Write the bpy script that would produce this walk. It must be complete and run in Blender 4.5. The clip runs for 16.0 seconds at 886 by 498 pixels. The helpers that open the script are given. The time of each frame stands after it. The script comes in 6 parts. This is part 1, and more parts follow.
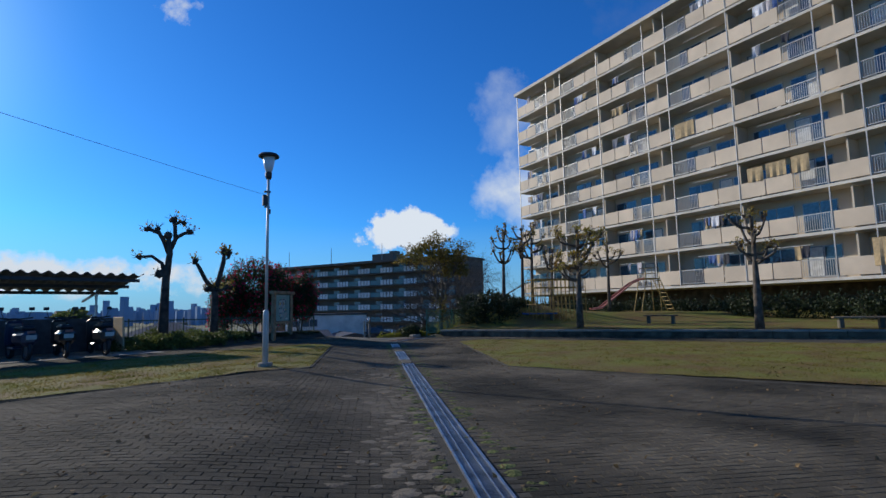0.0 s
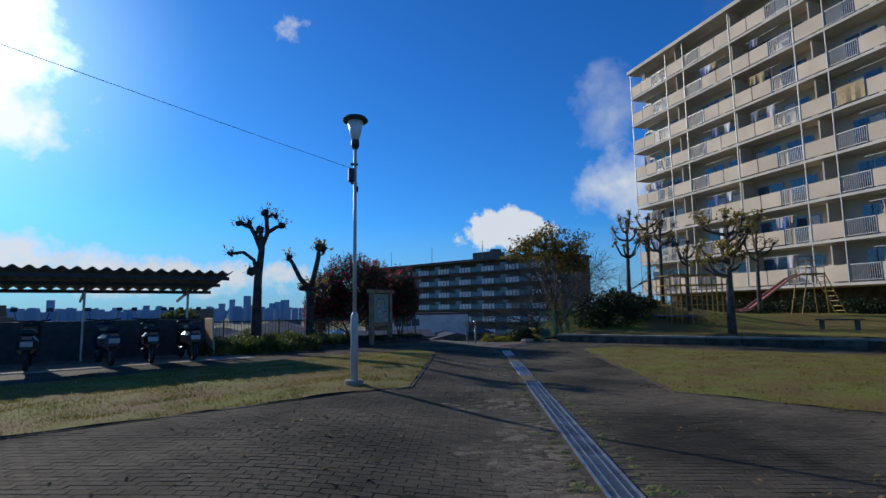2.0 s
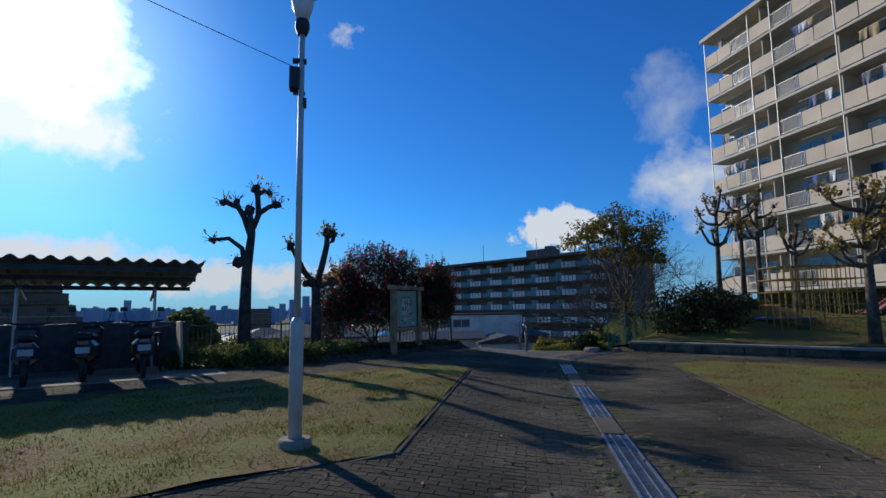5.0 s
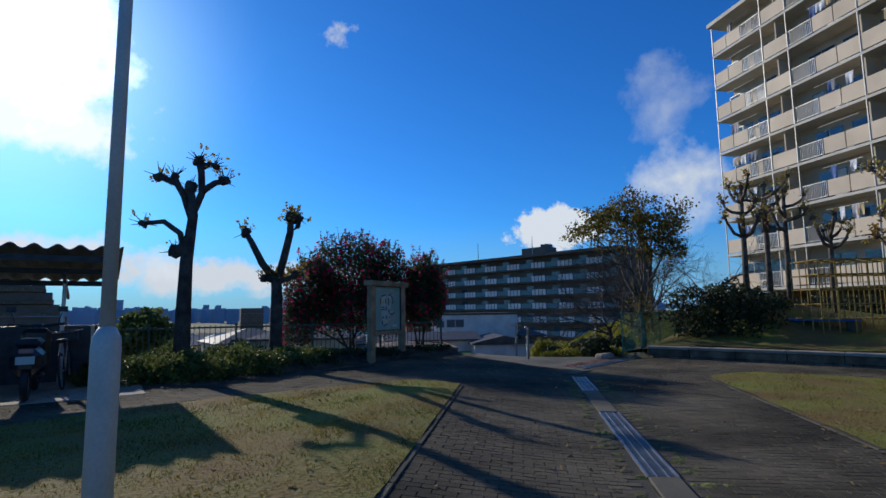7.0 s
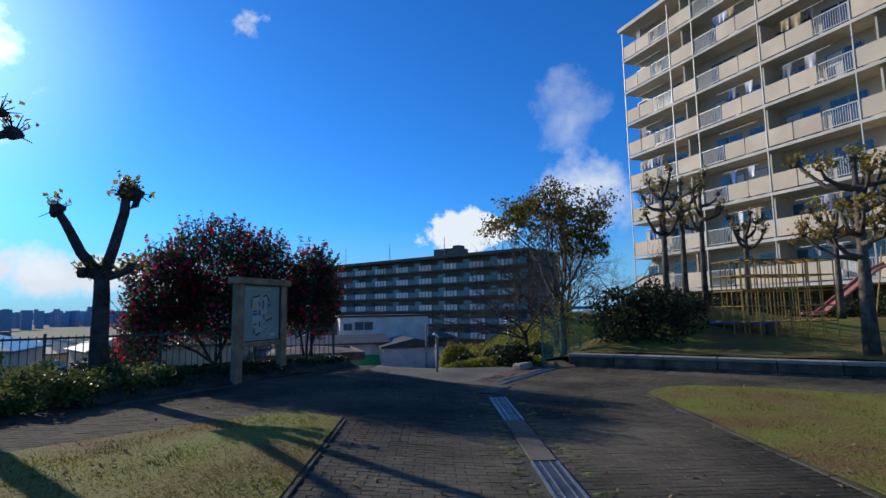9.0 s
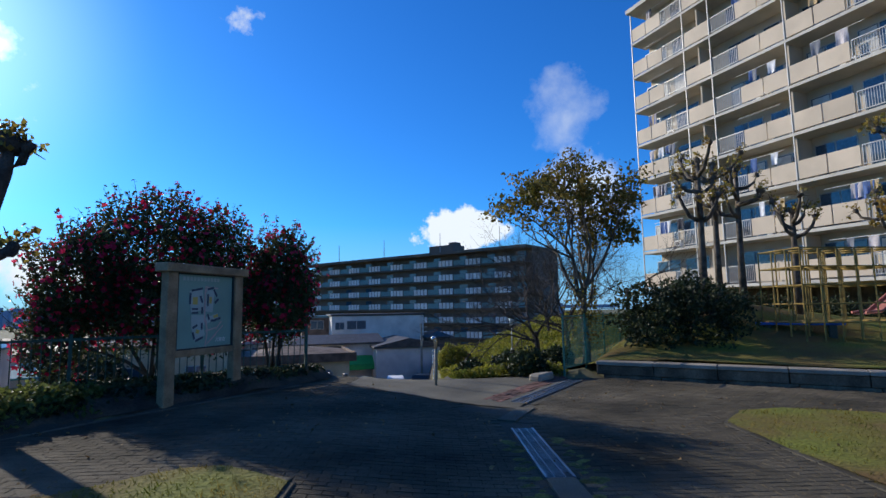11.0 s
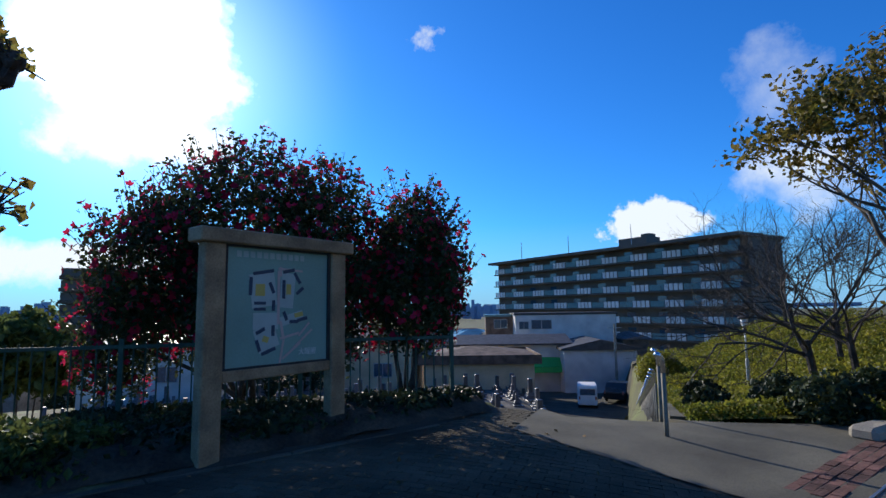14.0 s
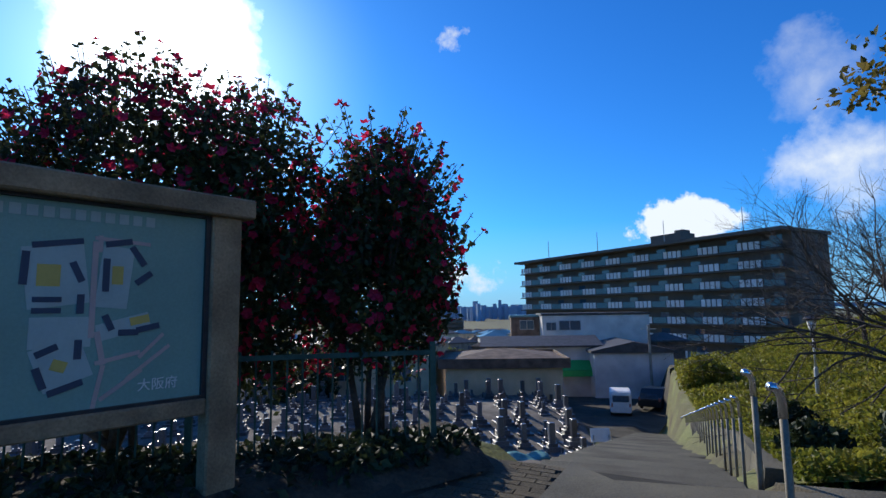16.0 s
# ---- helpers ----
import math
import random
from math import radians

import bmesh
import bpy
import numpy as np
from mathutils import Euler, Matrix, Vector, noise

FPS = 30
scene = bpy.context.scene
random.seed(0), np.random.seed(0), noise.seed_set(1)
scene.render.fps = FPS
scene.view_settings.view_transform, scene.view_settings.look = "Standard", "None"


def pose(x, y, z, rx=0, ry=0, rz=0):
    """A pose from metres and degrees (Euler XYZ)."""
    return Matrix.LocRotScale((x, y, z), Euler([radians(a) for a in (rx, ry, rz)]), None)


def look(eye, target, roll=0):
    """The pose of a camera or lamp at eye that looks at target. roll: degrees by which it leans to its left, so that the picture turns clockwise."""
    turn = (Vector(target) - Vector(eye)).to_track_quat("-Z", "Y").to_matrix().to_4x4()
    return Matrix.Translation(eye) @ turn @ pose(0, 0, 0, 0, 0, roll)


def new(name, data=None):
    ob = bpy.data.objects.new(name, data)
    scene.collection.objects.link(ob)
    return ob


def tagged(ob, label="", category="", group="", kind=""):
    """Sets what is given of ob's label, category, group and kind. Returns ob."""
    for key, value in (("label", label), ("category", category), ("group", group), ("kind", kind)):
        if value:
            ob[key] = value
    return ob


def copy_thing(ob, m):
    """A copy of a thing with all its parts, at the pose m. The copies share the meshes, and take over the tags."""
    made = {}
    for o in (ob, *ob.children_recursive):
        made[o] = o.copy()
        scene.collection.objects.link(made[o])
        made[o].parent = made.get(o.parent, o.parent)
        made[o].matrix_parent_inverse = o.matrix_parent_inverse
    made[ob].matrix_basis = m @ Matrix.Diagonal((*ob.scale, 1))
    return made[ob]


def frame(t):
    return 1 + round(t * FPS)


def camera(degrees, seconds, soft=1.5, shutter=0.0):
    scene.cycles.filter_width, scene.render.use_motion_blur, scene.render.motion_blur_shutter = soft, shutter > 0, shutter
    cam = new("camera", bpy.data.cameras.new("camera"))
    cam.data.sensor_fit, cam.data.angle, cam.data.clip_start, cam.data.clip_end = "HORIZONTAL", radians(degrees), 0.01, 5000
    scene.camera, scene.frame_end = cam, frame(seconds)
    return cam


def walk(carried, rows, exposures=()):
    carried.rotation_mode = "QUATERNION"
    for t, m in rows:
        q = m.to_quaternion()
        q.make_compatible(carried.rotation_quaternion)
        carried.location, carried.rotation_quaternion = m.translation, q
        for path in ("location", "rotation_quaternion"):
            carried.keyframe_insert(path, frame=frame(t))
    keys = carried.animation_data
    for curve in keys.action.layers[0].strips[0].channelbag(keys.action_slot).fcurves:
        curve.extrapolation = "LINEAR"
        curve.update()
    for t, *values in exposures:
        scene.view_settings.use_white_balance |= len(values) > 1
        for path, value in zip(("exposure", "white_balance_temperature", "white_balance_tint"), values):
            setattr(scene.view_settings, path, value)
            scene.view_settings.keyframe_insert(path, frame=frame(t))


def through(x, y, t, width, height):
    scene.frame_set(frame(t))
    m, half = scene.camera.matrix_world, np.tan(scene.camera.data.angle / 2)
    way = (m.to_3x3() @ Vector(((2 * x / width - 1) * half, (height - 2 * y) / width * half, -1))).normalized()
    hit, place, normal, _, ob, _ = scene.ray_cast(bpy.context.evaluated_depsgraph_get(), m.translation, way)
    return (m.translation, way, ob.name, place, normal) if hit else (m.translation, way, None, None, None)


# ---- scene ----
cam = camera(79.9, 16.0)
METRES, EYE, TILT, LEAN, TURN = 21.5, 1.4, -1.2, 0.0, -28.9
ROWS = [
    (0.0, 0.0, 0.0, 0.0, 0.14, 7.62, 1.08),
    (0.5, -0.0054, 0.0345, 0.002, 2.1, 7.66, 0.83),
    (1.0, -0.0147, 0.0671, 0.0032, 4.78, 7.68, 0.73),
    (1.5, -0.0235, 0.1019, 0.0054, 8.27, 7.69, 0.55),
    (2.0, -0.0307, 0.1352, 0.0066, 10.88, 7.69, 0.62),
    (2.5, -0.038, 0.1701, 0.0075, 13.45, 7.7, 0.51),
    (3.0, -0.0403, 0.2033, 0.0082, 15.27, 7.75, 0.58),
    (3.5, -0.0388, 0.2371, 0.0092, 16.19, 7.8, 0.66),
    (6.0, -0.0646, 0.3897, 0.0129, 16.77, 7.72, 0.37),
    (6.5, -0.0724, 0.4188, 0.0136, 16.77, 7.73, 0.31),
    (7.0, -0.0755, 0.451, 0.0146, 16.12, 7.69, 0.45),
    (7.5, -0.0799, 0.4816, 0.016, 14.17, 7.71, 0.58),
    (8.0, -0.0843, 0.5094, 0.0177, 10.39, 7.73, 0.5),
    (8.5, -0.0855, 0.5375, 0.0191, 7.19, 7.84, 0.8),
    (11.0, -0.107, 0.6884, 0.0214, 6.12, 7.58, 0.74),
    (11.5, -0.1134, 0.7214, 0.0207, 9.1, 7.56, 0.68),
    (12.0, -0.1222, 0.7527, 0.0197, 14.29, 7.63, 0.5),
    (12.5, -0.1262, 0.7831, 0.0204, 18.26, 7.64, 0.48),
    (13.0, -0.132, 0.8114, 0.0218, 21.5, 7.68, 0.42),
    (13.5, -0.139, 0.8415, 0.0232, 23.62, 7.6, 0.32),
    (14.0, -0.1463, 0.8693, 0.0232, 25.94, 7.63, 0.29),
    (14.5, -0.1547, 0.8982, 0.0241, 28.11, 7.62, 0.27),
    (15.0, -0.1607, 0.9259, 0.0253, 29.4, 7.64, 0.27),
    (15.5, -0.1696, 0.9533, 0.0257, 29.38, 7.62, 0.22),
    (16.0, -0.1776, 0.9802, 0.0254, 28.84, 7.69, 0.35),
]
walk(cam, [(t, pose(0, 0, EYE, TILT, LEAN, TURN) @ pose(METRES * x, METRES * y, METRES * z, 90 + pitch, roll, yaw)) for t, x, y, z, yaw, pitch, roll in ROWS],
     exposures=[(0, -0.1), (2, -0.22), (3.5, -0.28), (7, -0.18), (8.5, 0.0), (11, 0.2), (16, 0.22)])

# ---- world, sun and exposure ----
SUN_AZ, SUN_EL = -28.5, 22.8          # degrees from +y towards +x, and above the horizon
world = bpy.data.worlds.new("sky")
scene.world = world
world.use_nodes = True
wt = world.node_tree
wt.nodes.clear()


def wnode(kind, **inputs):
    n = wt.nodes.new(kind)
    for k, v in inputs.items():
        n.inputs[k].default_value = v
    return n


def wlink(a, b):
    wt.links.new(a, b)


def wmath(op, a, b=None, clamp=False):
    n = wt.nodes.new("ShaderNodeMath")
    n.operation, n.use_clamp = op, clamp
    for i, v in enumerate((a, b)):
        if v is None:
            continue
        if isinstance(v, (int, float)):
            n.inputs[i].default_value = v
        else:
            wlink(v, n.inputs[i])
    return n.outputs[0]


sky = wt.nodes.new("ShaderNodeTexSky")
sky.sky_type, sky.sun_disc = "NISHITA", False
sky.sun_elevation, sky.sun_rotation = radians(SUN_EL), radians(SUN_AZ)
sky.altitude, sky.air_density, sky.dust_density, sky.ozone_density = 100, 1.0, 0.35, 4.0
tc = wt.nodes.new("ShaderNodeTexCoord")
sep = wt.nodes.new("ShaderNodeSeparateXYZ")
wlink(tc.outputs["Generated"], sep.inputs[0])
az = wmath("MULTIPLY", wmath("ARCTAN2", sep.outputs[0], sep.outputs[1]), 57.2958)
el = wmath("MULTIPLY", wmath("ARCSINE", sep.outputs[2]), 57.2958)


def cloud(a0, e0, wa, we, scale, detail, cut, gain, seed):
    """A soft cloud round a direction: noise inside an oval."""
    da = wmath("DIVIDE", wmath("SUBTRACT", az, a0), wa)
    de = wmath("DIVIDE", wmath("SUBTRACT", el, e0), we)
    r = wmath("SQRT", wmath("ADD", wmath("MULTIPLY", da, da), wmath("MULTIPLY", de, de)))
    oval = wmath("SUBTRACT", 1.0, r, clamp=True)
    nz = wnode("ShaderNodeTexNoise", Scale=scale, Detail=detail, Roughness=0.6)
    nz.noise_dimensions = "4D"
    nz.inputs["W"].default_value = seed
    wlink(tc.outputs["Generated"], nz.inputs["Vector"])
    f = wmath("SUBTRACT", wmath("ADD", wmath("MULTIPLY", oval, 1.5), wmath("MULTIPLY", wmath("SUBTRACT", nz.outputs[0], 0.5), 3.2)), cut)
    return wmath("MULTIPLY", wmath("MULTIPLY", f, gain, clamp=True), wmath("MULTIPLY", oval, 6.0, clamp=True))


CLOUDS = [
    # azimuth, elevation, half width, half height, scale, detail, cut, gain, seed, brightness
    (1.2, 27.6, 4.0, 3.2, 24, 8, 0.85, 1.3, 3.1, 0.8),
    (24.6, 8.6, 6.6, 3.1, 16, 9, 0.30, 4.0, 7.7, 0.92),
    (37.6, 12.2, 8.0, 5.6, 11, 9, 0.35, 1.0, 1.9, 0.85),
    (36.5, 19.0, 7.0, 9.0, 8, 8, 0.7, 0.6, 5.2, 0.8),
    (52.0, 22.0, 14.0, 16.0, 5, 8, 0.6, 0.3, 2.2, 0.4),
    (-10.0, 3.6, 30.0, 2.6, 22, 8, 0.45, 1.5, 6.6, 0.85),
    (-28.0, 5.0, 20.0, 3.6, 12, 8, 0.45, 1.6, 9.1, 0.95),
    (-26.0, 17.0, 13.0, 5.5, 9, 8, 0.42, 2.0, 8.4, 1.3),
    (-27.5, 24.5, 13.0, 10.0, 5, 6, 0.25, 1.5, 4.4, 2.6),
]
ra = wmath("DIVIDE", wmath("SUBTRACT", az, SUN_AZ), 24.0)
re_ = wmath("DIVIDE", wmath("SUBTRACT", el, SUN_EL), 21.0)
near = wmath("SUBTRACT", 1.0, wmath("SQRT", wmath("ADD", wmath("MULTIPLY", ra, ra), wmath("MULTIPLY", re_, re_))), clamp=True)
aureole = wmath("MULTIPLY", wmath("MULTIPLY", near, near), 0.66)
haze = wmath("MULTIPLY", wmath("SUBTRACT", 1.0, wmath("DIVIDE", wmath("ABSOLUTE", el), 9.0), clamp=True), 0.85)
hz = wt.nodes.new("ShaderNodeMix")
hz.data_type = "RGBA"
wlink(haze, hz.inputs["Factor"])
deep = wnode("ShaderNodeHueSaturation", Saturation=1.15, Value=1.0)
wlink(sky.outputs[0], deep.inputs["Color"])
tint = wt.nodes.new("ShaderNodeMix")
tint.data_type, tint.blend_type = "RGBA", "MULTIPLY"
tint.inputs["Factor"].default_value = 1.0
tint.inputs["B"].default_value = (0.30, 0.90, 1.52, 1)
wlink(deep.outputs[0], tint.inputs["A"])
wlink(tint.outputs["Result"], hz.inputs["A"])
hz.inputs["B"].default_value = (2.3, 4.6, 7.4, 1)
au = wt.nodes.new("ShaderNodeMix")
au.data_type = "RGBA"
wlink(aureole, au.inputs["Factor"])
wlink(hz.outputs["Result"], au.inputs["A"])
au.inputs["B"].default_value = (13.0, 17.5, 21.5, 1)
colour = au.outputs["Result"]
for a0, e0, wa, we, sc, dt, cut, gain, seed, lum in CLOUDS:
    mx = wt.nodes.new("ShaderNodeMix")
    mx.data_type = "RGBA"
    wlink(cloud(a0, e0, wa, we, sc, dt, cut, gain, seed), mx.inputs["Factor"])
    wlink(colour, mx.inputs["A"])
    mx.inputs["B"].default_value = (8.2 * lum, 9.0 * lum, 10.0 * lum, 1)
    colour = mx.outputs["Result"]
bg = wnode("ShaderNodeBackground", Strength=0.1)
wo = wt.nodes.new("ShaderNodeOutputWorld")
wlink(colour, bg.inputs["Color"])
wlink(bg.outputs[0], wo.inputs["Surface"])

sa, se = radians(SUN_AZ), radians(SUN_EL)
SUN_DIR = Vector((math.sin(sa) * math.cos(se), math.cos(sa) * math.cos(se), math.sin(se)))
sun = new("sun", bpy.data.lights.new("sun", "SUN"))
sun.data.energy, sun.data.angle, sun.data.color = 4.0, radians(0.6), (1.0, 0.93, 0.82)
sun.matrix_world = look(SUN_DIR * 60, (0, 0, 0))

# ---- materials ----
MATS = {}


def material(name, base, rough=0.8, metal=0.0, grain=6.0, vary=0.25, bump=0.2, fine=60.0, second=None, piece=0.0, spec=0.4, island=0.0, coat=0.0):
    """A procedural surface: a base colour varied by a broad and a fine noise, with fine relief. piece: brightness that varies from object to object."""
    if name in MATS:
        return MATS[name]
    m = bpy.data.materials.new(name)
    m.use_nodes = True
    t = m.node_tree
    b = t.nodes["Principled BSDF"]
    b.inputs["Roughness"].default_value, b.inputs["Metallic"].default_value = rough, metal
    b.inputs["Specular IOR Level"].default_value = spec
    b.inputs["Coat Weight"].default_value = coat
    co = t.nodes.new("ShaderNodeTexCoord")
    geo = t.nodes.new("ShaderNodeNewGeometry")
    n1, n2 = t.nodes.new("ShaderNodeTexNoise"), t.nodes.new("ShaderNodeTexNoise")
    for n, s, d in ((n1, grain, 5), (n2, fine, 3)):
        n.inputs["Scale"].default_value, n.inputs["Detail"].default_value = s, d
        t.links.new(geo.outputs["Position"], n.inputs["Vector"])
    ramp = t.nodes.new("ShaderNodeMapRange")
    ramp.inputs["From Min"].default_value, ramp.inputs["From Max"].default_value = 0.35, 0.65
    t.links.new(n1.outputs[0], ramp.inputs["Value"])
    mix = t.nodes.new("ShaderNodeMix")
    mix.data_type = "RGBA"
    t.links.new(ramp.outputs[0], mix.inputs["Factor"])
    lo = [c * (1 - vary) for c in base]
    hi = second or [min(1, c * (1 + vary)) for c in base]
    mix.inputs["A"].default_value, mix.inputs["B"].default_value = (*lo, 1), (*hi, 1)
    hsv = t.nodes.new("ShaderNodeHueSaturation")
    t.links.new(mix.outputs["Result"], hsv.inputs["Color"])
    val = t.nodes.new("ShaderNodeMapRange")
    val.inputs["From Min"].default_value, val.inputs["From Max"].default_value = 0.3, 0.7
    val.inputs["To Min"].default_value, val.inputs["To Max"].default_value = 1 - vary * 0.6, 1 + vary * 0.6
    t.links.new(n2.outputs[0], val.inputs["Value"])
    v = val.outputs[0]
    for amount, out in ((piece, None), (island, geo.outputs["Random Per Island"])):
        if amount:
            if out is None:
                out = t.nodes.new("ShaderNodeObjectInfo").outputs["Random"]
            r = t.nodes.new("ShaderNodeMapRange")
            r.inputs["To Min"].default_value, r.inputs["To Max"].default_value = 1 - amount, 1 + amount
            t.links.new(out, r.inputs["Value"])
            mu = t.nodes.new("ShaderNodeMath")
            mu.operation = "MULTIPLY"
            t.links.new(v, mu.inputs[0])
            t.links.new(r.outputs[0], mu.inputs[1])
            v = mu.outputs[0]
    t.links.new(v, hsv.inputs["Value"])
    t.links.new(hsv.outputs[0], b.inputs["Base Color"])
    if bump:
        bp = t.nodes.new("ShaderNodeBump")
        bp.inputs["Strength"].default_value, bp.inputs["Distance"].default_value = bump, 0.02
        t.links.new(n2.outputs[0], bp.inputs["Height"])
        t.links.new(bp.outputs[0], b.inputs["Normal"])
    MATS[name] = m
    return m


def leafy(name, base, second, through=0.35, rough=0.5, island=0.35):
    """Foliage: light shines through it, and each leaf differs a little."""
    m = material(name, base, rough, grain=1.5, vary=0.3, bump=0, second=second, island=island, spec=0.22)
    t = m.node_tree
    b = t.nodes["Principled BSDF"]
    tr = t.nodes.new("ShaderNodeBsdfTranslucent")
    mx = t.nodes.new("ShaderNodeMixShader")
    mx.inputs[0].default_value = through
    t.links.new(b.inputs["Base Color"].links[0].from_socket, tr.inputs["Color"])
    out = t.nodes["Material Output"]
    t.links.new(b.outputs[0], mx.inputs[1])
    t.links.new(tr.outputs[0], mx.inputs[2])
    t.links.new(mx.outputs[0], out.inputs["Surface"])
    return m


# ---- helpers of shape ----
def part(name, bm, mat, parent=None, label="", smooth=False):
    """Links a bmesh as one mesh object, under a thing or part if given."""
    me = bpy.data.meshes.new(name)
    bm.to_mesh(me)
    bm.free()
    if mat:
        me.materials.append(mat)
    if smooth:
        me.shade_smooth()
    ob = new(name, me)
    if parent:
        ob.parent = parent
    if label:
        ob["label"] = label
    return ob


def thing(name, m, label, category, group="", kind=""):
    ob = new(name)
    ob.empty_display_size = 0.2
    ob.matrix_world = m if isinstance(m, Matrix) else Matrix.Translation(m)
    return tagged(ob, label, category, group, kind)


def box(bm, c, s, rz=0.0, bevel=0.0, m=None):
    """A box with centre c and size s, turned by rz degrees, its edges bevelled."""
    r = bmesh.ops.create_cube(bm, size=1.0)
    vs = r["verts"]
    if bevel:
        for v in vs:
            v.co = Vector((v.co.x * s[0], v.co.y * s[1], v.co.z * s[2]))
        es = list({e for v in vs for e in v.link_edges})
        vs = list({v for f in bmesh.ops.bevel(bm, geom=es, offset=bevel, segments=1, affect="EDGES")["faces"] for v in f.verts})
        mm = Matrix.Translation(c) @ Matrix.Rotation(radians(rz), 4, "Z")
    else:
        mm = Matrix.Translation(c) @ Matrix.Rotation(radians(rz), 4, "Z") @ Matrix.Diagonal((*s, 1))
    if m:
        mm = m @ mm
    bmesh.ops.transform(bm, matrix=mm, verts=vs)
    return vs


def tube(bm, pts, radii, n=8, cap=True):
    """A round tube through points, with a radius at each."""
    pts = [Vector(p) for p in pts]
    if isinstance(radii, (int, float)):
        radii = [radii] * len(pts)
    rings = []
    ref = Vector((0.31, 0.17, 0.93))
    for i, p in enumerate(pts):
        a, b = pts[max(0, i - 1)], pts[min(len(pts) - 1, i + 1)]
        d = (b - a).normalized()
        u = d.cross(ref if abs(d.dot(ref)) < 0.95 else Vector((1, 0, 0))).normalized()
        w = d.cross(u)
        rings.append([bm.verts.new(p + (u * math.cos(2 * math.pi * k / n) + w * math.sin(2 * math.pi * k / n)) * radii[i]) for k in range(n)])
    for a, b in zip(rings, rings[1:]):
        for k in range(n):
            bm.faces.new((a[k], a[(k + 1) % n], b[(k + 1) % n], b[k]))
    if cap:
        bm.faces.new(rings[0][::-1])
        bm.faces.new(rings[-1])


def lathe(bm, profile, n=16, c=(0, 0, 0)):
    """A turned shape: (radius, height) pairs round the z axis at c."""
    rings = []
    for r, z in profile:
        rings.append([bm.verts.new((c[0] + r * math.cos(2 * math.pi * k / n), c[1] + r * math.sin(2 * math.pi * k / n), c[2] + z)) for k in range(n)])
    for a, b in zip(rings, rings[1:]):
        for k in range(n):
            bm.faces.new((a[k], a[(k + 1) % n], b[(k + 1) % n], b[k]))
    bm.faces.new(rings[0][::-1])
    bm.faces.new(rings[-1])


def smooth01(a):
    a = min(1.0, max(0.0, a))
    return a * a * (3 - 2 * a)


# ---- the lie of the land ----
DRAIN_A, DRAIN_B = Vector((-1.1, -5.0)), Vector((8.76, 20.5))
DD = (DRAIN_B - DRAIN_A).normalized()
STAIR_O, STAIR_D = Vector((8.35, 25.0)), Vector((0.37, 0.929))
STAIR_N = Vector((0.929, -0.37))           # to the right of one going down
WALL_O, WALL_D = Vector((12.9, 23.8)), Vector((0.588, -0.809))
WALL_N = Vector((0.809, 0.588))            # into the playground


BED_A, BED_B = Vector((3.2, 21.6)), Vector((7.3, 24.75))
BED_D = (BED_B - BED_A).normalized()
BED_N = Vector((-BED_D.y, BED_D.x))         # into the planting bed


def stair_z(s):
    """Height along the flight of steps."""
    return -0.2 * max(0.0, min(s, 30.0))


def wall_rise(s):
    """Height of the leaning wall over the steps."""
    return 0.09 * s if s < 5 else 0.45 + 0.0055 * (min(s, 27.0) - 5) ** 2


def bank_z(s, n):
    """The planted bank: gentle above the wall, then steep up to the playground."""
    z = stair_z(s) + wall_rise(s) + 0.10 * (n - 1.6) + 0.33 * max(0.0, n - 5.0)
    return z + 0.25 * smooth01((s - 15) / 6) * smooth01((n - 2.4) / 1.6)


def bed_rise(p):
    """The planting bed along the fence lies higher than the paving."""
    q = p - BED_A
    return 0.2 * smooth01(q.dot(BED_N) / 0.35) * smooth01((p.x - 1.4) / 1.4) * (1 - smooth01((p.x - 6.9) / 0.5))


def plain(x, y):
    """The land beyond the edge of the terrace: graves, houses, then the town."""
    d = math.hypot(x - 8, y - 22)
    graves = 1.3 * smooth01((y - 45.5) / 9) * (1 - smooth01((x - 13.5) / 2.5)) * (1 - smooth01((y - 61.5) / 4)) * smooth01((x + 40) / 15)
    return graves - 4.6 - 0.07 * max(0.0, min(d - 16, 50)) - 0.035 * max(0.0, min(d - 66, 600)) - 0.001 * max(0, d - 700)


def land(x, y):
    """Height of the land: terrace, playground, bank and the low ground beyond."""
    p = Vector((x, y))
    lat = (p - DRAIN_A).dot(Vector((-DD.y, DD.x)))
    z = 0.2 * smooth01(lat / 3.2) + bed_rise(p)
    q = p - WALL_O
    into, along = q.dot(WALL_N), q.dot(WALL_D)
    r = p - STAIR_O
    s, n = r.dot(STAIR_D), r.dot(STAIR_N)
    if n < -1.05:
        edge = (p - Vector((6.7, 25.6))).dot(Vector((-0.243, 0.97)))
        return z + (plain(x, y) - z) * smooth01(edge / 5.0) if edge > 0 else z
    if n < 1.1:
        return z if s < 0 else min(0.0, stair_z(s)) - 0.15
    cap = z
    if into > 0.12:
        cap = 0.31 + 0.02 * min(into, 12) + 1.1 * smooth01((into - 0.5) / 3) * math.exp(-((x - 18.5) ** 2 + (y - 29.0) ** 2) / 28.0)
    if s > 0.7:
        cap = min(cap + 0.35 * smooth01((s - 1.1) / 3.0), bank_z(s, n))
        cap += 0.1 * noise.noise((x * 0.5, y * 0.5, 3.0)) * smooth01((s - 1.5) / 3)
    far = math.hypot(x - 14, y - 24)
    if far > 34 and s > 0:
        cap += (plain(x, y) - cap) * smooth01((far - 34) / 40)
    return cap

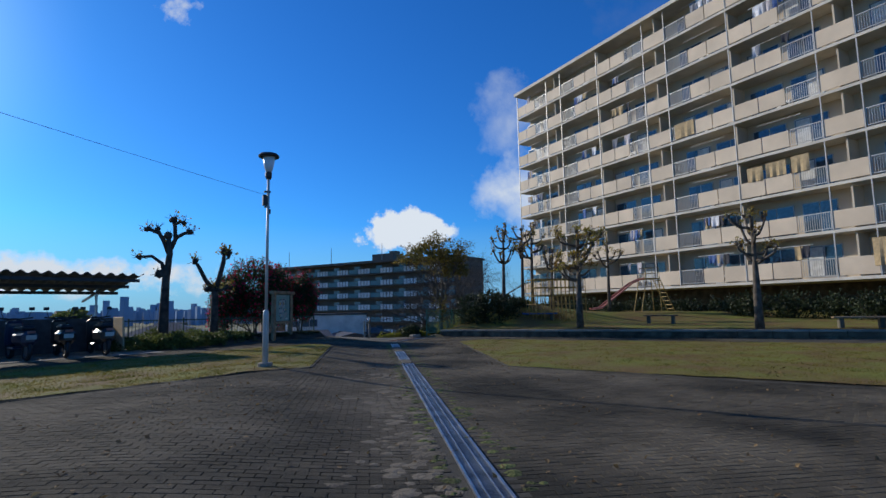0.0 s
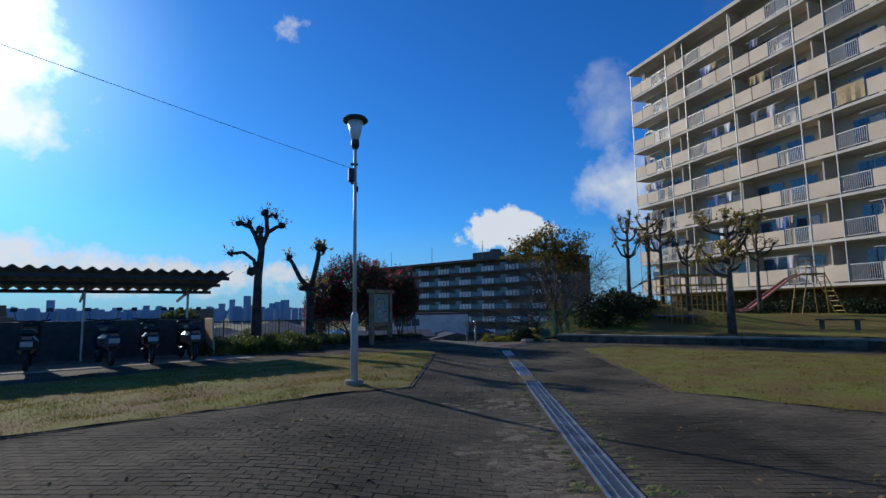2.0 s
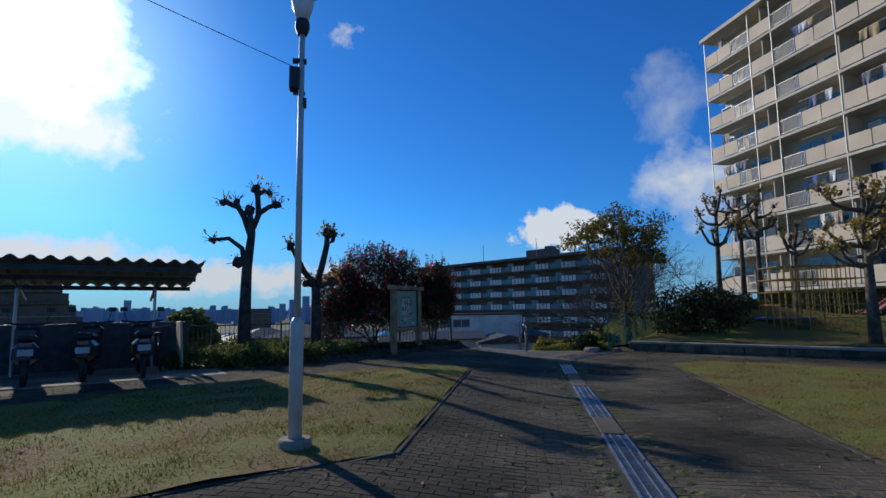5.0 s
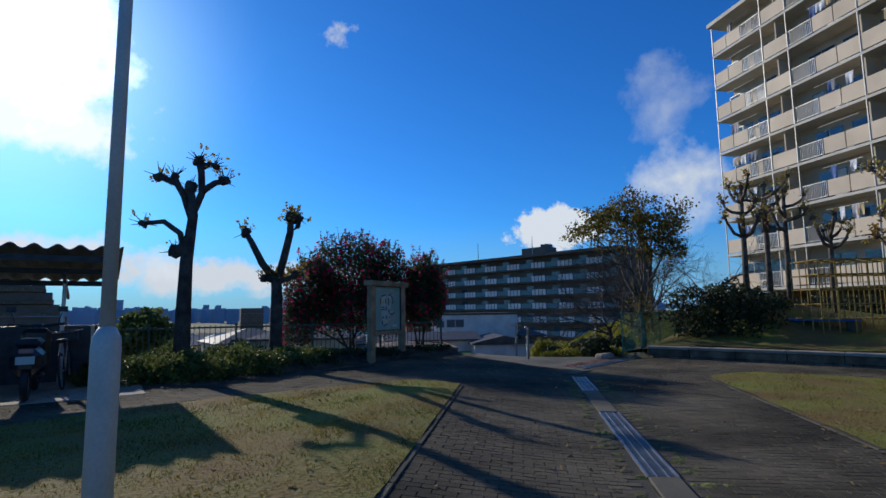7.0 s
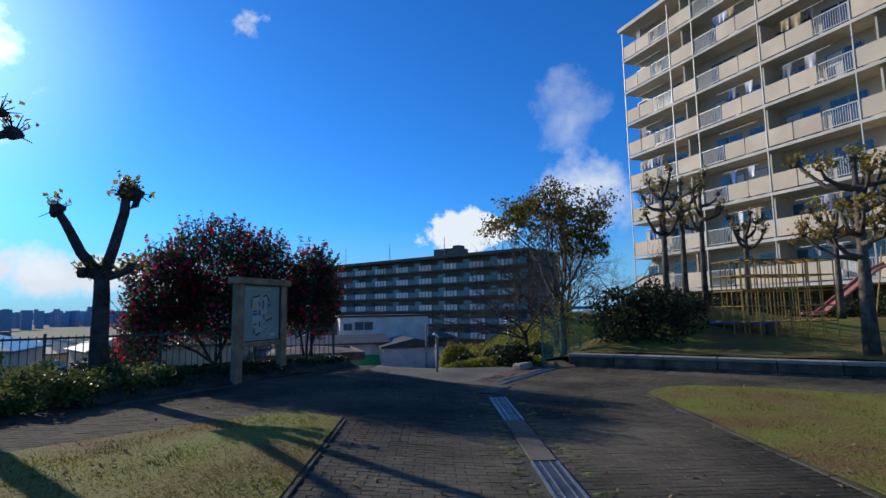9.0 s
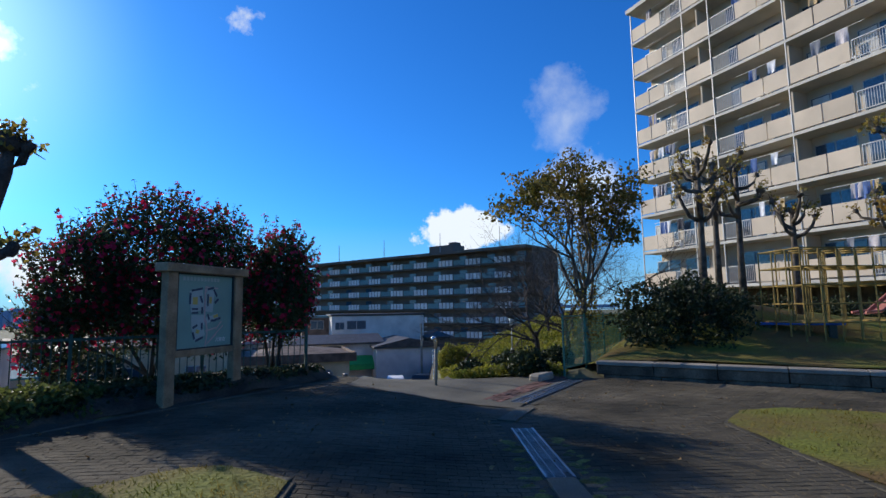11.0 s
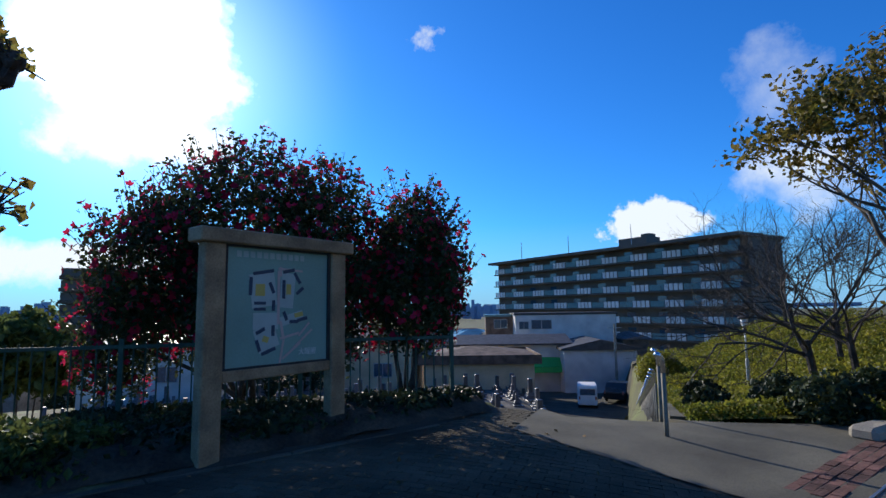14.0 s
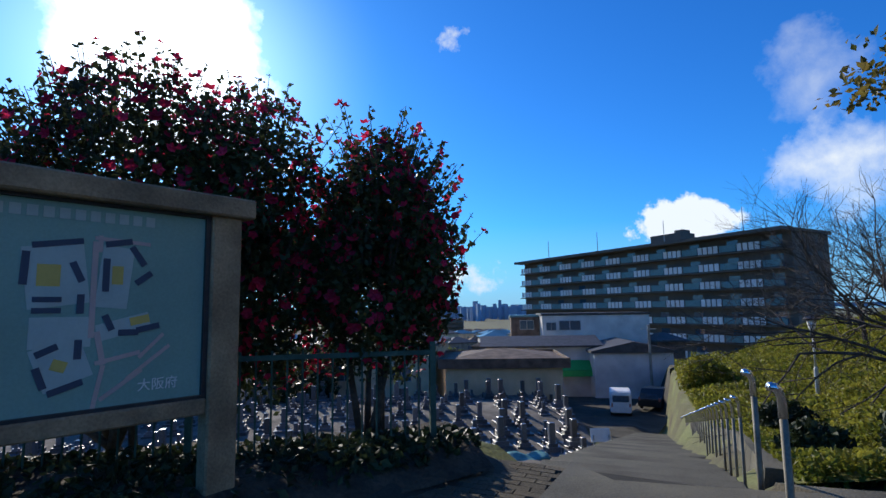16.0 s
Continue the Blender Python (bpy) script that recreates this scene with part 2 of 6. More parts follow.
# ---- materials in use ----
M_SOIL = material("soil", (0.16, 0.13, 0.075), 0.95, grain=0.6, vary=0.4, second=(0.16, 0.17, 0.06), bump=0.6, fine=25)
M_LAWN = material("dry_lawn", (0.25, 0.145, 0.035), 0.95, grain=0.7, vary=0.42, second=(0.15, 0.16, 0.015), bump=1.0, fine=22)
M_BED = material("paving_joints", (0.056, 0.050, 0.036), 0.95, grain=0.8, vary=0.35, bump=0.5)
M_PAVER = material("paver", (0.062, 0.056, 0.040), 0.95, spec=0.12, grain=0.45, vary=0.42, second=(0.135, 0.112, 0.076), bump=0.6, fine=70, piece=0.14, island=0.14)
M_CONC = material("concrete", (0.31, 0.27, 0.21), 0.9, grain=1.3, vary=0.3, bump=0.4)
M_CONC2 = material("worn_concrete", (0.105, 0.094, 0.066), 0.9, grain=0.9, vary=0.35, bump=0.5)
M_KERB = material("mossy_kerb", (0.07, 0.06, 0.04), 0.95, grain=1.5, vary=0.45, bump=0.5, piece=0.2)
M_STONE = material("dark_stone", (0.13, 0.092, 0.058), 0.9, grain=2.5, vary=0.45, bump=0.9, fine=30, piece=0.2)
M_GALV = material("galvanised_steel", (0.40, 0.41, 0.42), 0.38, 0.9, grain=3, vary=0.2, bump=0.1)
M_POLE = material("pole_paint", (0.56, 0.54, 0.49), 0.5, 0.1, grain=3, vary=0.12, bump=0.05)
M_DARK = material("dark_metal", (0.05, 0.05, 0.055), 0.5, 0.5, vary=0.2, bump=0.05)
M_WHITE = material("white_paint", (0.78, 0.77, 0.74), 0.6, grain=2, vary=0.08, bump=0.05)
M_LAMPGLASS = material("lamp_glass", (0.8, 0.8, 0.78), 0.3, vary=0.04, bump=0)
M_CREAM = material("cream_wall", (0.55, 0.46, 0.34), 0.85, grain=0.5, vary=0.12, bump=0.1)
M_PANEL = material("balcony_panel", (0.63, 0.51, 0.37), 0.7, grain=0.5, vary=0.10, bump=0.05, piece=0.06)
M_SLAB = material("slab_paint", (0.60, 0.55, 0.46), 0.85, grain=0.8, vary=0.12, bump=0.1)
M_RAIL = material("rail_paint", (0.42, 0.41, 0.39), 0.5, 0.4, vary=0.12, bump=0)
M_GLASS = material("window_glass", (0.05, 0.09, 0.13), 0.05, 0.0, vary=0.2, bump=0, spec=0.9)
M_CURTAIN = material("curtain", (0.6, 0.6, 0.57), 0.9, grain=4, vary=0.15, bump=0.1)
M_BARK = material("bark", (0.12, 0.095, 0.07), 0.95, grain=5, vary=0.45, bump=1.0, fine=35)
M_BARKD = material("dark_bark", (0.07, 0.055, 0.045), 0.95, grain=5, vary=0.4, bump=1.0, fine=35)
M_WOOD = material("weathered_wood", (0.33, 0.215, 0.12), 0.8, grain=4, vary=0.3, bump=0.3)
M_SHEET = material("shed_sheet", (0.20, 0.20, 0.195), 0.6, 0.3, grain=1.2, vary=0.3, bump=0.05)
M_RUBBER = material("black_rubber", (0.02, 0.02, 0.022), 0.6, vary=0.2, bump=0.1)
M_GRAVE = material("granite", (0.11, 0.11, 0.115), 0.35, grain=30, vary=0.3, bump=0.02, piece=0.45)
M_YELLOW = material("yellow_pipe", (0.30, 0.20, 0.05), 0.55, 0.1, grain=4, vary=0.35, bump=0.1)
M_RED = material("faded_red_paint", (0.42, 0.16, 0.12), 0.5, 0.1, vary=0.2, bump=0.05)
M_BLUE = material("blue_paint", (0.03, 0.13, 0.45), 0.5, vary=0.15, bump=0.05)
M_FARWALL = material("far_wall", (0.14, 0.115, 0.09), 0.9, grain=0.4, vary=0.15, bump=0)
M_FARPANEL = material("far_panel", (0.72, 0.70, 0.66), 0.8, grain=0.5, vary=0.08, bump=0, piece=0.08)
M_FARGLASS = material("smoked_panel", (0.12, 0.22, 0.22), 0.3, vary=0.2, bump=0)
M_ROOFTILE = material("roof_tile", (0.06, 0.057, 0.055), 0.6, grain=2, vary=0.3, bump=0.3)
M_ROOFBROWN = material("rusty_roof", (0.13, 0.085, 0.06), 0.8, grain=1.5, vary=0.4, bump=0.2)
M_TAN = material("tan_stucco", (0.64, 0.48, 0.30), 0.9, grain=0.8, vary=0.15, bump=0.2)
M_OFFWHITE = material("offwhite_stucco", (0.60, 0.57, 0.52), 0.9, grain=0.7, vary=0.15, bump=0.2)
M_GREEN = material("green_awning", (0.04, 0.42, 0.10), 0.6, vary=0.1, bump=0.05)
M_FENCE = material("green_fence", (0.045, 0.085, 0.06), 0.75, 0.0, vary=0.25, bump=0)
L_CAM = leafy("camellia_leaf", (0.05, 0.062, 0.028), (0.085, 0.10, 0.04), 0.35, 0.4)
M_MESH = material("green_mesh", (0.05, 0.17, 0.12), 0.6, vary=0.2, bump=0)
M_BRICK = material("old_brick", (0.13, 0.06, 0.045), 0.95, grain=3, vary=0.4, bump=0.6, fine=40, piece=0.35)
L_FLOWER = leafy("camellia_flower", (0.60, 0.015, 0.06), (0.72, 0.04, 0.11), 0.5, 0.6)
L_OLIVE = leafy("olive_leaf", (0.12, 0.125, 0.025), (0.26, 0.18, 0.045), 0.45)
L_HEDGE = leafy("hedge_leaf", (0.09, 0.13, 0.03), (0.16, 0.18, 0.05), 0.4)
L_DARKBUSH = leafy("dark_bush_leaf", (0.025, 0.04, 0.018), (0.05, 0.065, 0.025), 0.2)
L_YELLOW = leafy("autumn_leaf", (0.40, 0.24, 0.05), (0.30, 0.26, 0.06), 0.5)
L_COVER = leafy("ground_cover", (0.145, 0.175, 0.022), (0.29, 0.265, 0.04), 0.5)
M_BANK = material("bank_moss", (0.12, 0.14, 0.025), 0.95, grain=0.8, vary=0.4, second=(0.21, 0.19, 0.04), bump=1.0, fine=12)
L_GRASS = leafy("grass_blade", (0.14, 0.17, 0.015), (0.29, 0.205, 0.04), 0.4, 0.7)
M_MULCH = material("bed_soil", (0.06, 0.045, 0.03), 1.0, grain=3, vary=0.45, bump=1.0, fine=30)

# ---- the large structure ----


def mesh_of(name, verts, faces, mat, parent=None, label="", smooth=False):
    me = bpy.data.meshes.new(name)
    me.from_pydata(verts, [], faces)
    me.update()
    me.materials.append(mat)
    if smooth:
        me.shade_smooth()
    ob = new(name, me)
    if parent:
        ob.parent = parent
    if label:
        ob["label"] = label
    return ob


def spread(lo, hi, step, far):
    a = list(np.arange(lo, hi + 0.01, step))
    d, out, left = step, [], []
    x = hi
    while x < far:
        d *= 1.25
        x += d
        out.append(x)
    d, x = step, lo
    while x > -far:
        d *= 1.25
        x -= d
        left.append(x)
    return left[::-1] + a + out


gx, gy = spread(-16, 34, 0.6, 4200), spread(-10, 72, 0.6, 4200)


def under(x, y):
    """The ground sheet dips below the low wall."""
    q = Vector((x, y)) - WALL_O
    return -0.12 if -0.1 < q.dot(WALL_N) < 0.9 and -0.3 < q.dot(WALL_D) < 36 else land(x, y) - 0.07


gv = [(x, y, under(x, y)) for y in gy for x in gx]
nx = len(gx)
gf = [(j * nx + i, j * nx + i + 1, (j + 1) * nx + i + 1, (j + 1) * nx + i) for j in range(len(gy) - 1) for i in range(nx - 1)]
ground = mesh_of("ground", gv, gf, M_SOIL, smooth=True)
tagged(ground, "dry earth and thin grass reaching the horizon", "ground", kind="structure")


def inside(p, poly):
    """Whether p lies in a convex polygon, its corners anticlockwise."""
    return all((b[0] - a[0]) * (p[1] - a[1]) - (b[1] - a[1]) * (p[0] - a[0]) >= 0 for a, b in zip(poly, poly[1:] + poly[:1]))


def sheet(name, poly, step, lift, mat, parent=None, label="", rough=0.0):
    """A patch that follows the land within a convex outline."""
    bm = bmesh.new()
    x0, x1 = min(p[0] for p in poly), max(p[0] for p in poly)
    y0, y1 = min(p[1] for p in poly), max(p[1] for p in poly)
    bmesh.ops.create_grid(bm, x_segments=max(2, int((x1 - x0) / step)), y_segments=max(2, int((y1 - y0) / step)), size=0.5,
                          matrix=Matrix.Translation(((x0 + x1) / 2, (y0 + y1) / 2, 0)) @ Matrix.Diagonal((x1 - x0, y1 - y0, 1, 1)))
    for a, b in zip(poly, poly[1:] + poly[:1]):
        g = bm.verts[:] + bm.edges[:] + bm.faces[:]
        bmesh.ops.bisect_plane(bm, geom=g, plane_co=(*a, 0), plane_no=(b[1] - a[1], a[0] - b[0], 0), clear_outer=True)
    for v in bm.verts:
        v.co.z = land(v.co.x, v.co.y) + lift + rough * noise.noise((v.co.x * 2, v.co.y * 2, 0))
    return part(name, bm, mat, parent, label, smooth=True)


PLAZA = [(-9.0, -7.0), (30.0, -7.0), (24.0, 8.2), (12.75, 23.65), (10.4, 24.4), (7.3, 25.1), (-8.0, 19.6)]
LAWN_L = [(-14.0, 4.6), (-1.0, 10.12), (1.3, 11.1), (3.15, 11.95), (5.7, 18.7), (5.2, 19.3), (3.6, 19.4), (1.4, 17.95), (-14.0, 11.9)]
LAWN_R = [(16.0, -6.5), (26.0, 0.5), (13.2, 19.3), (12.2, 19.7), (11.3, 19.2), (7.55, 10.55), (8.43, 8.49)]
pavement = sheet("pavement", PLAZA, 0.35, -0.012, M_BED)
tagged(pavement, "dark block paving with mossy joints and worn patches", "pavement", kind="structure")
lawn_west = sheet("lawn_west", LAWN_L, 0.4, 0.02, M_LAWN, rough=0.03)
tagged(lawn_west, "yellowed winter lawn beside the bicycle shed", "lawn", kind="structure")
lawn_east = sheet("lawn_east", LAWN_R, 0.4, 0.02, M_LAWN, rough=0.03)
tagged(lawn_east, "brown winter lawn in front of the playground wall", "lawn", kind="structure")
PLAY = [(13.3, 24.25), (32.35, -2.0), (36.0, 0.0), (36.0, 48.0), (18.0, 40.0), (13.2, 27.0)]
playground = sheet("playground_lawn", PLAY, 0.8, 0.02, M_LAWN, rough=0.05)
tagged(playground, "thin brown grass of the playground", "lawn", kind="structure")


def kerb(name, pts, w, h, mat, label, piece=0.6):
    """A line of kerb stones along points on the land."""
    top = thing(name, (0, 0, 0), label, "kerb", kind="structure")
    for a, b in zip(pts, pts[1:]):
        a, b = Vector(a), Vector(b)
        n = max(1, round((b - a).length / piece))
        for i in range(n):
            p, q = a.lerp(b, (i + 0.008) / n), a.lerp(b, (i + 0.992) / n)
            c = (p + q) / 2
            bm = bmesh.new()
            box(bm, (0, 0, 0), ((q - p).length, w, h), bevel=0.008)
            ob = part("kerb_stone", bm, mat, top)
            za, zb = land(*p), land(*q)
            ob.matrix_world = Matrix.Translation((c.x, c.y, (za + zb) / 2 - h / 2 + 0.008 + random.uniform(-0.004, 0.004))) @ Matrix.Rotation(math.atan2(q.y - p.y, q.x - p.x), 4, "Z")
    return top


kerb("kerb_west", [LAWN_L[0], *LAWN_L[1:6]], 0.12, 0.16, M_KERB, "weathered concrete edging along the lawn")
kerb("kerb_east", [(10.1, 4.3), LAWN_R[6], LAWN_R[5], LAWN_R[4], LAWN_R[3], LAWN_R[2]], 0.12, 0.16, M_KERB, "weathered concrete edging round the lawn")

APRON = [(9.4, 21.35), (11.95, 23.6), (11.9, 24.3), (11.4, 24.5), (9.6, 24.9), (7.95, 25.1), (7.35, 23.9)]
DRAIN_C, DRAIN_E = Vector((9.6, 21.86)), Vector((12.46, 23.9))
DC = (DRAIN_E - DRAIN_C).normalized()
# concrete apron at the head of the steps
apron = sheet("apron", APRON, 0.4, 0.006, M_CONC2)
tagged(apron, "worn concrete apron at the head of the steps", "pavement", kind="structure")

# low wall in front of the playground
wall_low = thing("wall_playground", (0, 0, 0), "low dark stone retaining wall with a concrete coping", "wall", kind="structure")
for i in range(28):
    for row in range(2):
        p = WALL_O + WALL_D * (0.6 + 1.2 * i + (0.0 if row else 0.15)) + WALL_N * 0.15
        bm = bmesh.new()
        box(bm, (0, 0, 0), (1.185, 0.3, 0.2), bevel=0.012)
        for v in bm.verts:
            v.co += noise.noise_vector(v.co * 3 + Vector((i, row, 0))) * 0.006
        ob = part("stone_block", bm, M_STONE, wall_low)
        ob.matrix_world = Matrix.Translation((p.x, p.y, -0.06 + row * 0.205)) @ Matrix.Rotation(math.atan2(WALL_D.y, WALL_D.x), 4, "Z")
    p = WALL_O + WALL_D * (0.6 + 1.2 * i) + WALL_N * 0.17
    bm = bmesh.new()
    box(bm, (0, 0, 0), (1.19, 0.38, 0.08), bevel=0.012)
    ob = part("coping", bm, M_CONC, wall_low)
    ob.matrix_world = Matrix.Translation((p.x, p.y, 0.29)) @ Matrix.Rotation(math.atan2(WALL_D.y, WALL_D.x), 4, "Z")

# ---- the apartment block beside the playground ----
FX, FLOOR, Z0 = 33.6, 2.66, 2.72
block = thing("apartment_building", (FX, 20, 0.5), "eight-storey cream apartment block with long balconies", "building")
INV = block.matrix_world.inverted()


def bpart(name, bm, mat, label="", parent=None):
    bmesh.ops.transform(bm, matrix=INV, verts=bm.verts)
    return part(name, bm, mat, parent or block, label)


YN, YS = 43.8, -3.4
bm = bmesh.new()
box(bm, (FX + 1.35 + 4.5, (YN - 0.25 + YS) / 2, 13.15), (9.0, YN - YS - 0.5, 21.3))
bpart("wall", bm, M_CREAM)
# base set back and given dark stone to stand for the deep shade there
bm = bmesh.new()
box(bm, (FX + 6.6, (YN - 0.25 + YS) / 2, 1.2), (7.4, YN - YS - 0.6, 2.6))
bpart("basement", bm, M_STONE, "set-back base wall, coloured dark for the shade under the slab")
bm = bmesh.new()
box(bm, (FX + 5.0, (YN + YS) / 2, 23.9), (10.6, YN - YS + 0.3, 0.3))
bpart("roof", bm, M_SLAB)
CENTRES = [38.05, 26.3, 14.2, 2.4]
POSTS = [43.75, 32.3, 20.4, 8.3]
PAIRS = [(c - 1.02, c + 1.02) for c in CENTRES]
bm = bmesh.new()
box(bm, (0, 0, 0), (0.06, 0.06, 2.5))
post_me = part("post", bm, M_RAIL, block)
bm = bmesh.new()
box(bm, (0, 0, 0), (0.05, 1, 1.0), bevel=0.006)
panel_src = part("balcony_panel", bm, M_PANEL, block)
bm = bmesh.new()
box(bm, (0, 0, 0.0), (0.05, 1.72, 0.05))
box(bm, (0, 0, -0.94), (0.05, 1.72, 0.04))
for s in (-1, 1):
    box(bm, (0, s * 0.845, -0.47), (0.04, 0.03, 0.9))
rail_src = part("railing", bm, M_RAIL, block, "grey metal balcony railing")


bm = bmesh.new()
box(bm, (0, 0, 0), (0.02, 0.022, 0.92))
rbar = part("bar", bm, M_RAIL, block)


def again(src, loc, scale=(1, 1, 1), parent=None):
    o = src.copy()
    scene.collection.objects.link(o)
    o.parent = parent or block
    o.matrix_local = INV @ (Matrix.Translation(loc) @ Matrix.Diagonal((*scale, 1)))
    return o


bm = bmesh.new()
box(bm, (0, 0, 0), (0.12, 1.7, 1.9))
win_src = part("window_frame", bm, M_RAIL, block)
bm = bmesh.new()
for s in (-1, 1):
    box(bm, (-0.07, s * 0.42, 0), (0.02, 0.76, 1.78))
pane_src = part("window_pane", bm, M_GLASS, block, "dark blue glass")
bm = bmesh.new()
box(bm, (-0.085, 0.4, 0), (0.01, 0.7, 1.7))
curt_src = part("curtain", bm, M_CURTAIN, block, "pale curtain behind the glass")
rnd = random.Random(5)
for f in range(8):
    z = Z0 + f * FLOOR
    bm = bmesh.new()
    box(bm, (FX + 0.7, (YN + YS) / 2, z - 0.09), (1.5, YN - YS, 0.18), bevel=0.01)
    bpart("floor_slab", bm, M_SLAB)
    for y in POSTS + [v for p in PAIRS for v in p]:
        again(post_me, (FX - 0.03, y, z + 1.23))
    for (a, b) in PAIRS:
        c = (a + b) / 2
        again(panel_src, (FX, c, z + 0.58), (1, b - a - 0.1, 1))
        for side in (-1, 1):
            e = b if side > 0 else a
            rl = again(rail_src, (FX, e + side * 0.93, z + 1.06))
            for k in range(13):
                o = rbar.copy()
                scene.collection.objects.link(o)
                o.parent = rl
                o.matrix_local = Matrix.Translation((0, -0.72 + k * 0.12, -0.47))
            edge = e + side * 1.85
            lim = min([p for p in POSTS + [YS] if (p - e) * side > 0], key=lambda p: abs(p - e))
            w = abs(lim - edge)
            n = 2 if w < 3.6 else 3
            for k in range(n):
                again(panel_src, (FX, edge + side * (k + 0.5) * w / n, z + 0.58), (1, w / n - 0.06, 1))
            # the flat behind: two wide windows and a narrow door
            for yy, ww in ((e + side * 1.2, 1.15), (e + side * 3.7, 1.25)):
                again(win_src, (FX + 1.37, yy, z + 1.05), (1, ww, 1))
                again(pane_src, (FX + 1.37, yy, z + 1.05), (1, ww, 1))
                if rnd.random() < 0.45:
                    again(curt_src, (FX + 1.37, yy, z + 1.05), (1, ww * rnd.choice((-1, 1)), 1))
    for y in POSTS[1:] + [c for c in CENTRES]:
        bm = bmesh.new()
        box(bm, (FX + 0.75, y, z + 1.2), (1.2, 0.1, 2.35))
        bpart("partition", bm, M_CREAM)
for o in (post_me, panel_src, rail_src, rbar, win_src, pane_src, curt_src):
    bpy.data.objects.remove(o)

# ---- the far block ----
FA, FB = Vector((24.7, 140.8)), Vector((53.5, 91.1))
fd = (FB - FA).normalized()
FBM = Matrix.Translation((FA.x, FA.y, -6.8)) @ Matrix.Rotation(math.atan2(fd.y, fd.x), 4, "Z")
LEN = (FB - FA).length
far_block = thing("apartment_building", FBM, "seven-storey grey apartment block in shade, white balcony panels", "building")


def fpart(name, bm, mat, label="", parent=None):
    return part(name, bm, mat, parent or far_block, label)


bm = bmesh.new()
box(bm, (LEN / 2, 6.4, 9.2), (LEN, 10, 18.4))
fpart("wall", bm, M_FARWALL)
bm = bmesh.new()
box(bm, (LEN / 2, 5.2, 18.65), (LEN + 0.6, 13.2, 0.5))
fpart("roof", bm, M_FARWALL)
bm = bmesh.new()
box(bm, (LEN * 0.62, 6, 19.9), (6, 4, 2.0))
box(bm, (LEN * 0.655, 6, 20.9), (1.6, 2, 1.2))
fpart("penthouse", bm, M_FARWALL, "boxy lift house on the roof")
bm = bmesh.new()
box(bm, (0, 0, 0), (0.66, 0.06, 1.08))
fp_src = fpart("balcony_panel", bm, M_FARPANEL)
bm = bmesh.new()
box(bm, (0, 0, 0), (2.6, 0.05, 0.95))
fg_src = fpart("smoked_panel", bm, M_FARGLASS)
bm = bmesh.new()
box(bm, (0, 0, 0), (1.7, 0.06, 1.8))
fw_src = fpart("window", bm, M_GLASS)


def fagain(src, loc):
    o = src.copy()
    scene.collection.objects.link(o)
    o.matrix_local = Matrix.Translation(loc)


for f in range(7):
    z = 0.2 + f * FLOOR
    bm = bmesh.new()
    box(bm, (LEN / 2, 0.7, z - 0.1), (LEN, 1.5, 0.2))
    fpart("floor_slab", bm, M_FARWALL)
    x = 0.5
    while x < LEN - 3:
        for j in range(4):
            fagain(fp_src, (x + 0.4 + j * 0.86, 0, z + 0.62))
        x += 3.5
        if x + 2.7 < LEN:
            fagain(fg_src, (x + 1.35, 0.02, z + 0.6))
            fagain(fw_src, (x + 1.35, 1.42, z + 1.0))
        x += 2.75
for o in (fp_src, fg_src, fw_src):
    bpy.data.objects.remove(o)
for u in (8.0, 22.0, 37.5, 52.0):
    mast = thing("roof_mast", FBM @ Matrix.Translation((LEN - u, 4, 18.9)), "thin grey lightning mast on the flat roof", "mast", "masts on the far block")
    bm = bmesh.new()
    tube(bm, [(0, 0, 0), (0, 0, 4.5)], [0.09, 0.05], 6)
    part("pole", bm, M_RAIL, mast)
    bm = bmesh.new()
    box(bm, (0, 0, 0.06), (0.5, 0.5, 0.12))
    part("base", bm, M_RAIL, mast)

# ---- shapes shared by the things ----
def street_lamp(x, y, z, h, label="white park lamp on a grey steel pole", stump=True):
    top = thing("street_lamp", (x, y, z), label, "lamp")
    if stump:
        bm = bmesh.new()
        lathe(bm, [(0.155, -0.1), (0.16, 0.13), (0.145, 0.15)], 20)
        part("footing", bm, M_CONC, top, "round concrete footing")
    bm = bmesh.new()
    lathe(bm, [(0.066, 0.0), (0.066, 1.2), (0.062, 1.25), (0.036, 1.3)], 16)
    part("lower_pole", bm, M_POLE, top, smooth=True)
    bm = bmesh.new()
    lathe(bm, [(0.034, 1.28), (0.030, h - 0.62)], 14)
    part("pole", bm, M_POLE, top, smooth=True)
    bm = bmesh.new()
    lathe(bm, [(0.05, h - 0.64), (0.075, h - 0.58), (0.075, h - 0.5), (0.06, h - 0.47)], 14)
    part("collar", bm, M_DARK, top)
    bm = bmesh.new()
    lathe(bm, [(0.06, h - 0.48), (0.10, h - 0.36), (0.145, h - 0.12)], 18)
    part("globe", bm, M_LAMPGLASS, top, "frosted lamp globe", smooth=True)
    bm = bmesh.new()
    lathe(bm, [(0.22, h - 0.13), (0.235, h - 0.10), (0.19, h - 0.05), (0.05, h - 0.01), (0.02, h)], 24)
    part("cap", bm, M_DARK, top, "dark disc cap")
    return top


def limb(bm, pts, r0, r1, n=8, knob=0.0):
    pts = [Vector(p) for p in pts]
    rr = [r0 + (r1 - r0) * i / (len(pts) - 1) for i in range(len(pts))]
    tube(bm, pts, rr, n)
    if knob:
        lump = bmesh.ops.create_icosphere(bm, subdivisions=2, radius=knob, matrix=Matrix.Translation(pts[-1]))
        for v in lump["verts"]:
            v.co += noise.noise_vector(v.co * 7) * knob * 0.7


